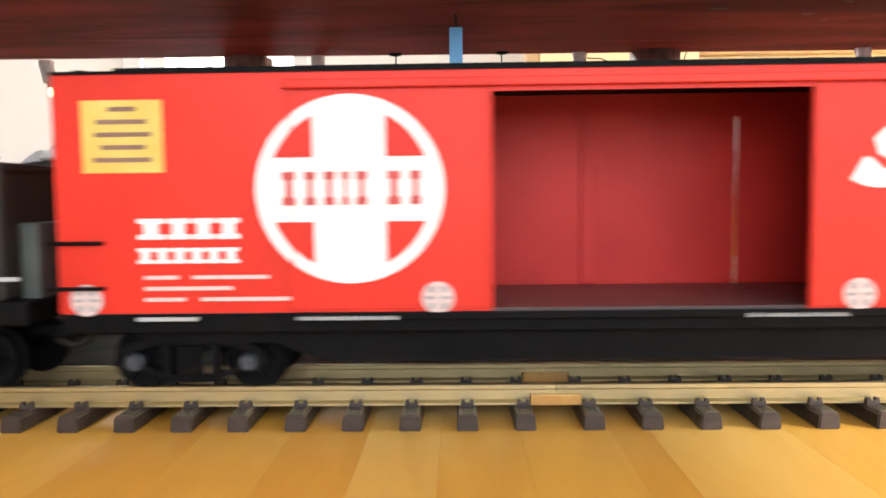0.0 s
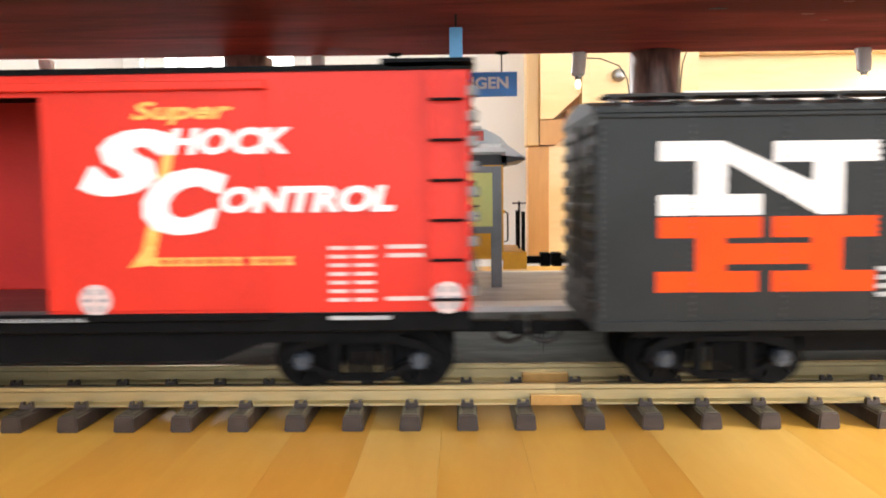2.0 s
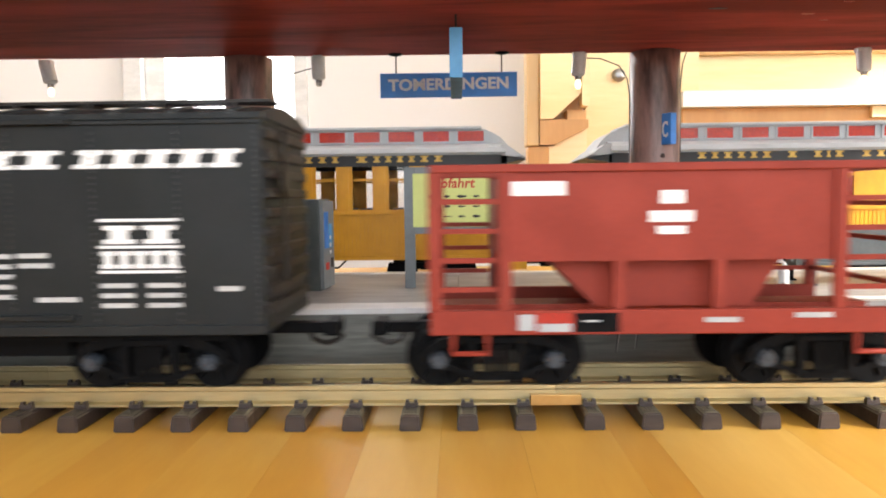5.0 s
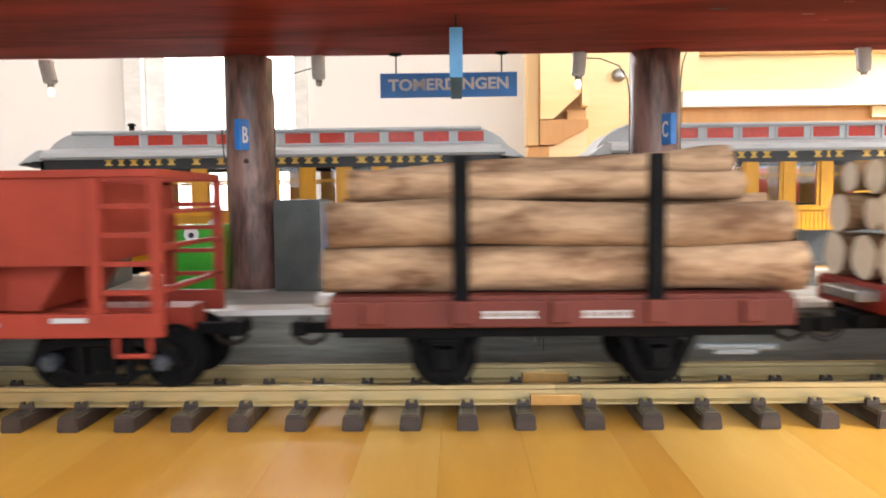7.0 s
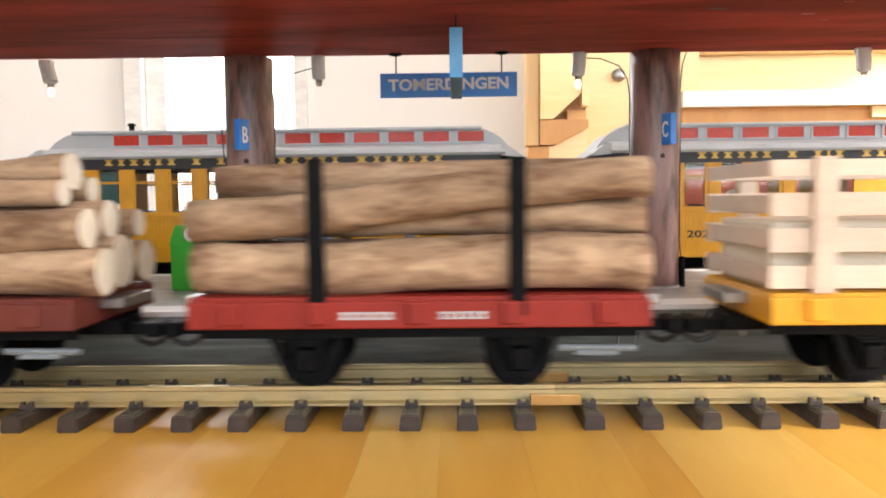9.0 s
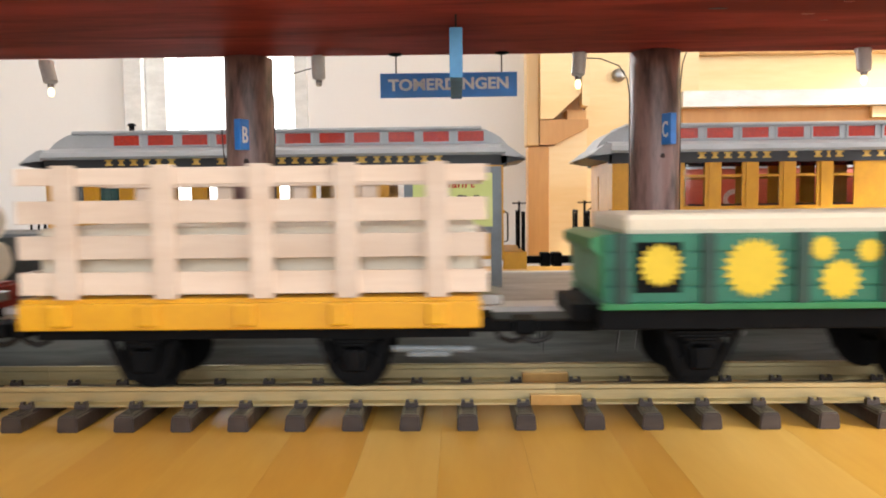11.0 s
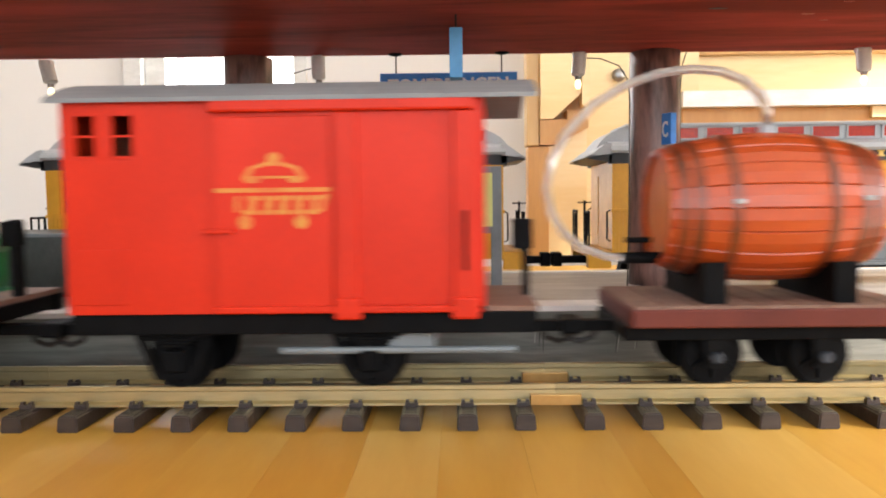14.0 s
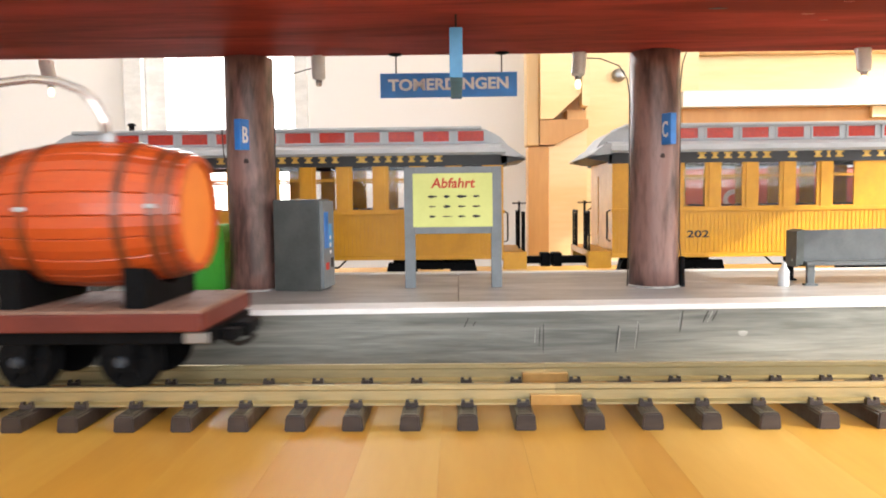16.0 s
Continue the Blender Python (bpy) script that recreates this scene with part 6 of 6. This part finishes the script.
plate("emblem_gap", [(0.0945, 0.1302), (0.1185, 0.1302), (0.116, 0.1338), (0.11, 0.1352), (0.103, 0.1352), (0.097, 0.1338)], -HW - 0.0021, VAN_RED, car, "", 0.0002)
bars("gold_bar", 0.09, 0.129, 0.1112, 0.1205, [1.2, 1, 1, 1, 1], -HW - 0.0018, VAN_GOLD, car, "gold letter-sized bar", 0.15, 0.15)
for y in (-0.04, -0.026, 0.026, 0.04):
    bm = B()
    box(bm, 0.2085, 0.2105, y - 0.002, y + 0.002, 0.0635, 0.168, 0.0005)
    part("end_rib", bm, VAN_RED, car)
bm = B()
box(bm, 0.2085, 0.2098, -0.014, 0.014, 0.0645, 0.15)
part("end_door", bm, VAN_RED, car)
bm = B()
tube(bm, [(0.2005, -HW, 0.083), (0.2005, -HW - 0.005, 0.083), (0.2005, -HW - 0.005, 0.112), (0.2005, -HW, 0.112)], 0.0009, 6)
part("grab_iron", bm, BLACK, car)
bm = B()
box(bm, -0.008, 0.238, -0.03, 0.03, 0.052, 0.0612, 0.0006)
part("underframe", bm, BLACK, car)
for y in (-0.042, 0.042):
    part("sole_bar", box(B(), 0.0, 0.236, y - 0.003, y + 0.003, 0.0505, 0.0612, 0.0008), BLACK, car)
bm = B()
box(bm, 0.211, 0.237, -0.044, 0.044, 0.0612, 0.064, 0.0004)
part("end_deck", bm, DECK_WOOD, car)
bm = B()
box(bm, 0.2325, 0.2365, -0.004, 0.004, 0.064, 0.105, 0.0006)
box(bm, 0.227, 0.238, -0.0045, 0.0045, 0.09, 0.1065, 0.001)
part("brake_stand", bm, BLACK, car)
axle_guards(car, (0.0483, 0.151))
bm = B()
tube(bm, [(0.105, -0.037, 0.0405), (0.226, -0.037, 0.0405)], 0.0019, 8)
box(bm, 0.16, 0.185, -0.036, -0.012, 0.039, 0.05, 0.002)
part("brake_rod", bm, GREY_PAINT, car, "grey pipe below the frame")
coupler(car, -0.006, -1)
coupler(car, 0.236, 1, reach=0.026)

# ---------------------------------------------------------------- barrel wagon
car = car_thing("barrel_wagon", 2.6584, "short brown wagon carrying a glossy orange-brown wooden cask")
HW = 0.044
bm = B()
box(bm, 0, 0.148, -HW, HW, 0.0517, 0.0612, 0.001)
part("bed", bm, BED_BROWN, car)
for k in range(9):
    bm = B()
    x = 0.001 + k * 0.01625
    box(bm, x + 0.0003, x + 0.0157, -HW + 0.001, HW - 0.001, 0.0608, 0.0628, 0.0004)
    part("deck_board", bm, DECK_WOOD, car)
bm = B()
box(bm, -0.002, 0.15, -0.036, 0.036, 0.044, 0.0516, 0.0006)
part("underframe", bm, BLACK, car)
bm = B()
part("buffer", box(bm, 0.15, 0.16, -0.024, -0.014, 0.0435, 0.0495, 0.001), BLACK, car)
part("buffer", box(B(), 0.15, 0.16, 0.014, 0.024, 0.0435, 0.0495, 0.001), BLACK, car)
part("corner_plate", box(B(), 0.136, 0.149, -0.0375, -0.0355, 0.0445, 0.0505, 0.0006), STEEL, car, "bright metal corner plate")
for x in (0.046, 0.1015):
    for y in (-0.0335, 0.0335):
        bm = B()
        prism(bm, [(x - 0.007, 0.0445), (x + 0.007, 0.0445), (x + 0.0055, 0.029), (x - 0.0055, 0.029)], y - 0.0012, y + 0.0012)
        guard = part("axle_guard", bm, BLACK, car)
        bm = B()
        rod(bm, (x, y, Z_AXLE), (x, y + math.copysign(0.0035, y), Z_AXLE), 0.0035, 0.0026, 14)
        part("axle_box", bm, AXLE_BOX, guard)
wheels(car, (0.046, 0.1015))
coupler(car, 0.0, -1)
coupler(car, 0.15, 1, reach=0.012)
CZ, CX0, CX1 = 0.1115, 0.0227, 0.1338


def cask_radius(x):
    f = (x - (CX0 + CX1) / 2) / ((CX1 - CX0) / 2)
    return 0.0405 - 0.0088 * f * f


cask = holder("cask", pose(0, 0, 0), "", "")
cask.parent = car
for key in list(cask.keys()):
    del cask[key]
STAVES = 20
for k in range(STAVES):
    bm = B()
    a0, a1 = 2 * math.pi * (k + 0.01) / STAVES, 2 * math.pi * (k + 0.99) / STAVES
    rows = []
    for i in range(13):
        x = CX0 + (CX1 - CX0) * i / 12
        r = cask_radius(x)
        rows.append([bm.verts.new((x, q * math.cos(a), CZ + q * math.sin(a))) for a, q in ((a0, r - 0.0006), (a0 + 0.014, r), ((a0 + a1) / 2, r + 0.0003), (a1 - 0.014, r), (a1, r - 0.0006), (a1, r - 0.003), (a0, r - 0.003))])
    for p, q in zip(rows, rows[1:]):
        for j in range(7):
            bm.faces.new((p[j], p[(j + 1) % 7], q[(j + 1) % 7], q[j]))
    bm.faces.new(rows[0])
    bm.faces.new(rows[-1][::-1])
    part("stave", bm, CASK, cask)
for x in (0.0295, 0.037, 0.0542, 0.1035, 0.1205, 0.1275):
    bm = B()
    w = 0.0026
    r = cask_radius(x) + 0.0007
    rod(bm, (x - w, 0, CZ), (x + w, 0, CZ), cask_radius(x - w) + 0.0007, cask_radius(x + w) + 0.0007, 40)
    part("hoop", bm, HOOP, cask, "brown hoop")
for x in (CX0 + 0.0025, CX1 - 0.0035):
    bm = B()
    rod(bm, (x, 0, CZ), (x + 0.001, 0, CZ), cask_radius(CX1) - 0.0015, None, 36)
    part("head", bm, CASK_END, cask, "orange cask head")
for x, z in ((0.0545, 0.115), (0.1205, 0.116)):
    bm = B()
    box(bm, x - 0.003, x + 0.003, -cask_radius(x) - 0.002, -cask_radius(x) + 0.001, z - 0.0012, z + 0.0012, 0.0005)
    part("hoop_clasp", bm, LIGHT_GREY, cask)
for x in (0.0442, 0.1105):
    bm = B()
    pts = [(-0.036, 0.0628), (0.036, 0.0628), (0.036, 0.084)] + [(0.0385 * math.sin(a), CZ - 0.0395 * math.cos(a)) for a in (0.75, 0.4, 0, -0.4, -0.75)] + [(-0.036, 0.084)]
    prism(bm, pts, x - 0.0058, x + 0.0058, "x")
    part("saddle", bm, BLACK, car, "black cradle")
bm = B()
rod(bm, (0.083, 0, 0.15), (0.083, 0, 0.157), 0.0045, 0.0038, 14)
part("bung", bm, LIGHT_GREY, cask)
bm = B()
ring = [(0.083, 0.156), (0.0825, 0.165), (0.078, 0.1735), (0.07, 0.1805), (0.057, 0.1855), (0.042, 0.187), (0.024, 0.185), (0.006, 0.179), (-0.012, 0.1685), (-0.026, 0.154), (-0.035, 0.139), (-0.038, 0.124), (-0.0355, 0.11), (-0.028, 0.098), (-0.017, 0.0895), (-0.004, 0.0848), (0.008, 0.084)]
tube(bm, [(x, -0.002, z) for x, z in ring], 0.0025, 10)
part("hose", bm, HOSE, cask, "milky translucent hose", True)
bm = B()
rod(bm, (0.004, -0.002, 0.084), (0.0255, -0.002, 0.084), 0.0032, None, 12)
rod(bm, (0.015, -0.002, 0.084), (0.015, -0.002, 0.094), 0.0018, None, 10)
box(bm, 0.006, 0.02, -0.0045, 0.0005, 0.0925, 0.0955, 0.0006)
part("tap", bm, BLACK, cask, "black tap")

# ---------------------------------------------------------------- dark tender ahead of the red boxcar
car = car_thing("tender", -0.5, "black tender with stacked dark load ahead of the boxcars")
bm = B()
box(bm, 0, 0.236, -0.045, 0.045, 0.068, 0.137, 0.002)
part("body", bm, CAR_ENDS, car)
bm = B()
box(bm, -0.002, 0.238, -0.0465, 0.0465, 0.135, 0.139, 0.0008)
part("rim", bm, CAR_ENDS, car)
bm = B()
for k in range(5):
    rod(bm, (0.2, -0.01, 0.139 + 0.0045 * k), (0.2, -0.01, 0.1412 + 0.0045 * k), 0.014 - 0.001 * k, 0.011 - 0.001 * k, 20)
rod(bm, (0.2, -0.01, 0.138), (0.2, -0.01, 0.162), 0.007, None, 12)
part("finned_drum", bm, BLACK, car, "black ribbed drum")
bm = B()
box(bm, -0.004, 0.247, -0.046, 0.046, 0.056, 0.068, 0.001)
part("underframe", bm, BLACK, car)
bm = B()
box(bm, 0.12, 0.245, -0.0475, -0.046, 0.079, 0.081)
part("step_edge", bm, LIGHT_GREY, car)
bm = B()
box(bm, 0.236, 0.246, -0.03, 0.03, 0.06, 0.108, 0.001)
part("end_beam", bm, DARK_GREY, car)
bogie(car, 0.03, 0.085)
bogie(car, 0.155, 0.215)
coupler(car, 0.24, 1, reach=0.014)


# ---------------------------------------------------------------- what moves
def motions():
    for th, x0 in MOVERS:
        walk(th, [(t, pose(x0 - gone(t), 0, 0)) for t in TRAIN_TIMES])
    for ob, x in WHEELS:
        rows = []
        for t in WHEEL_TIMES:
            rows.append((t, pose(x, 0, Z_AXLE, 0, -math.degrees(gone(t) / R_WHEEL), 0)))
        walk(ob, rows)


motions()
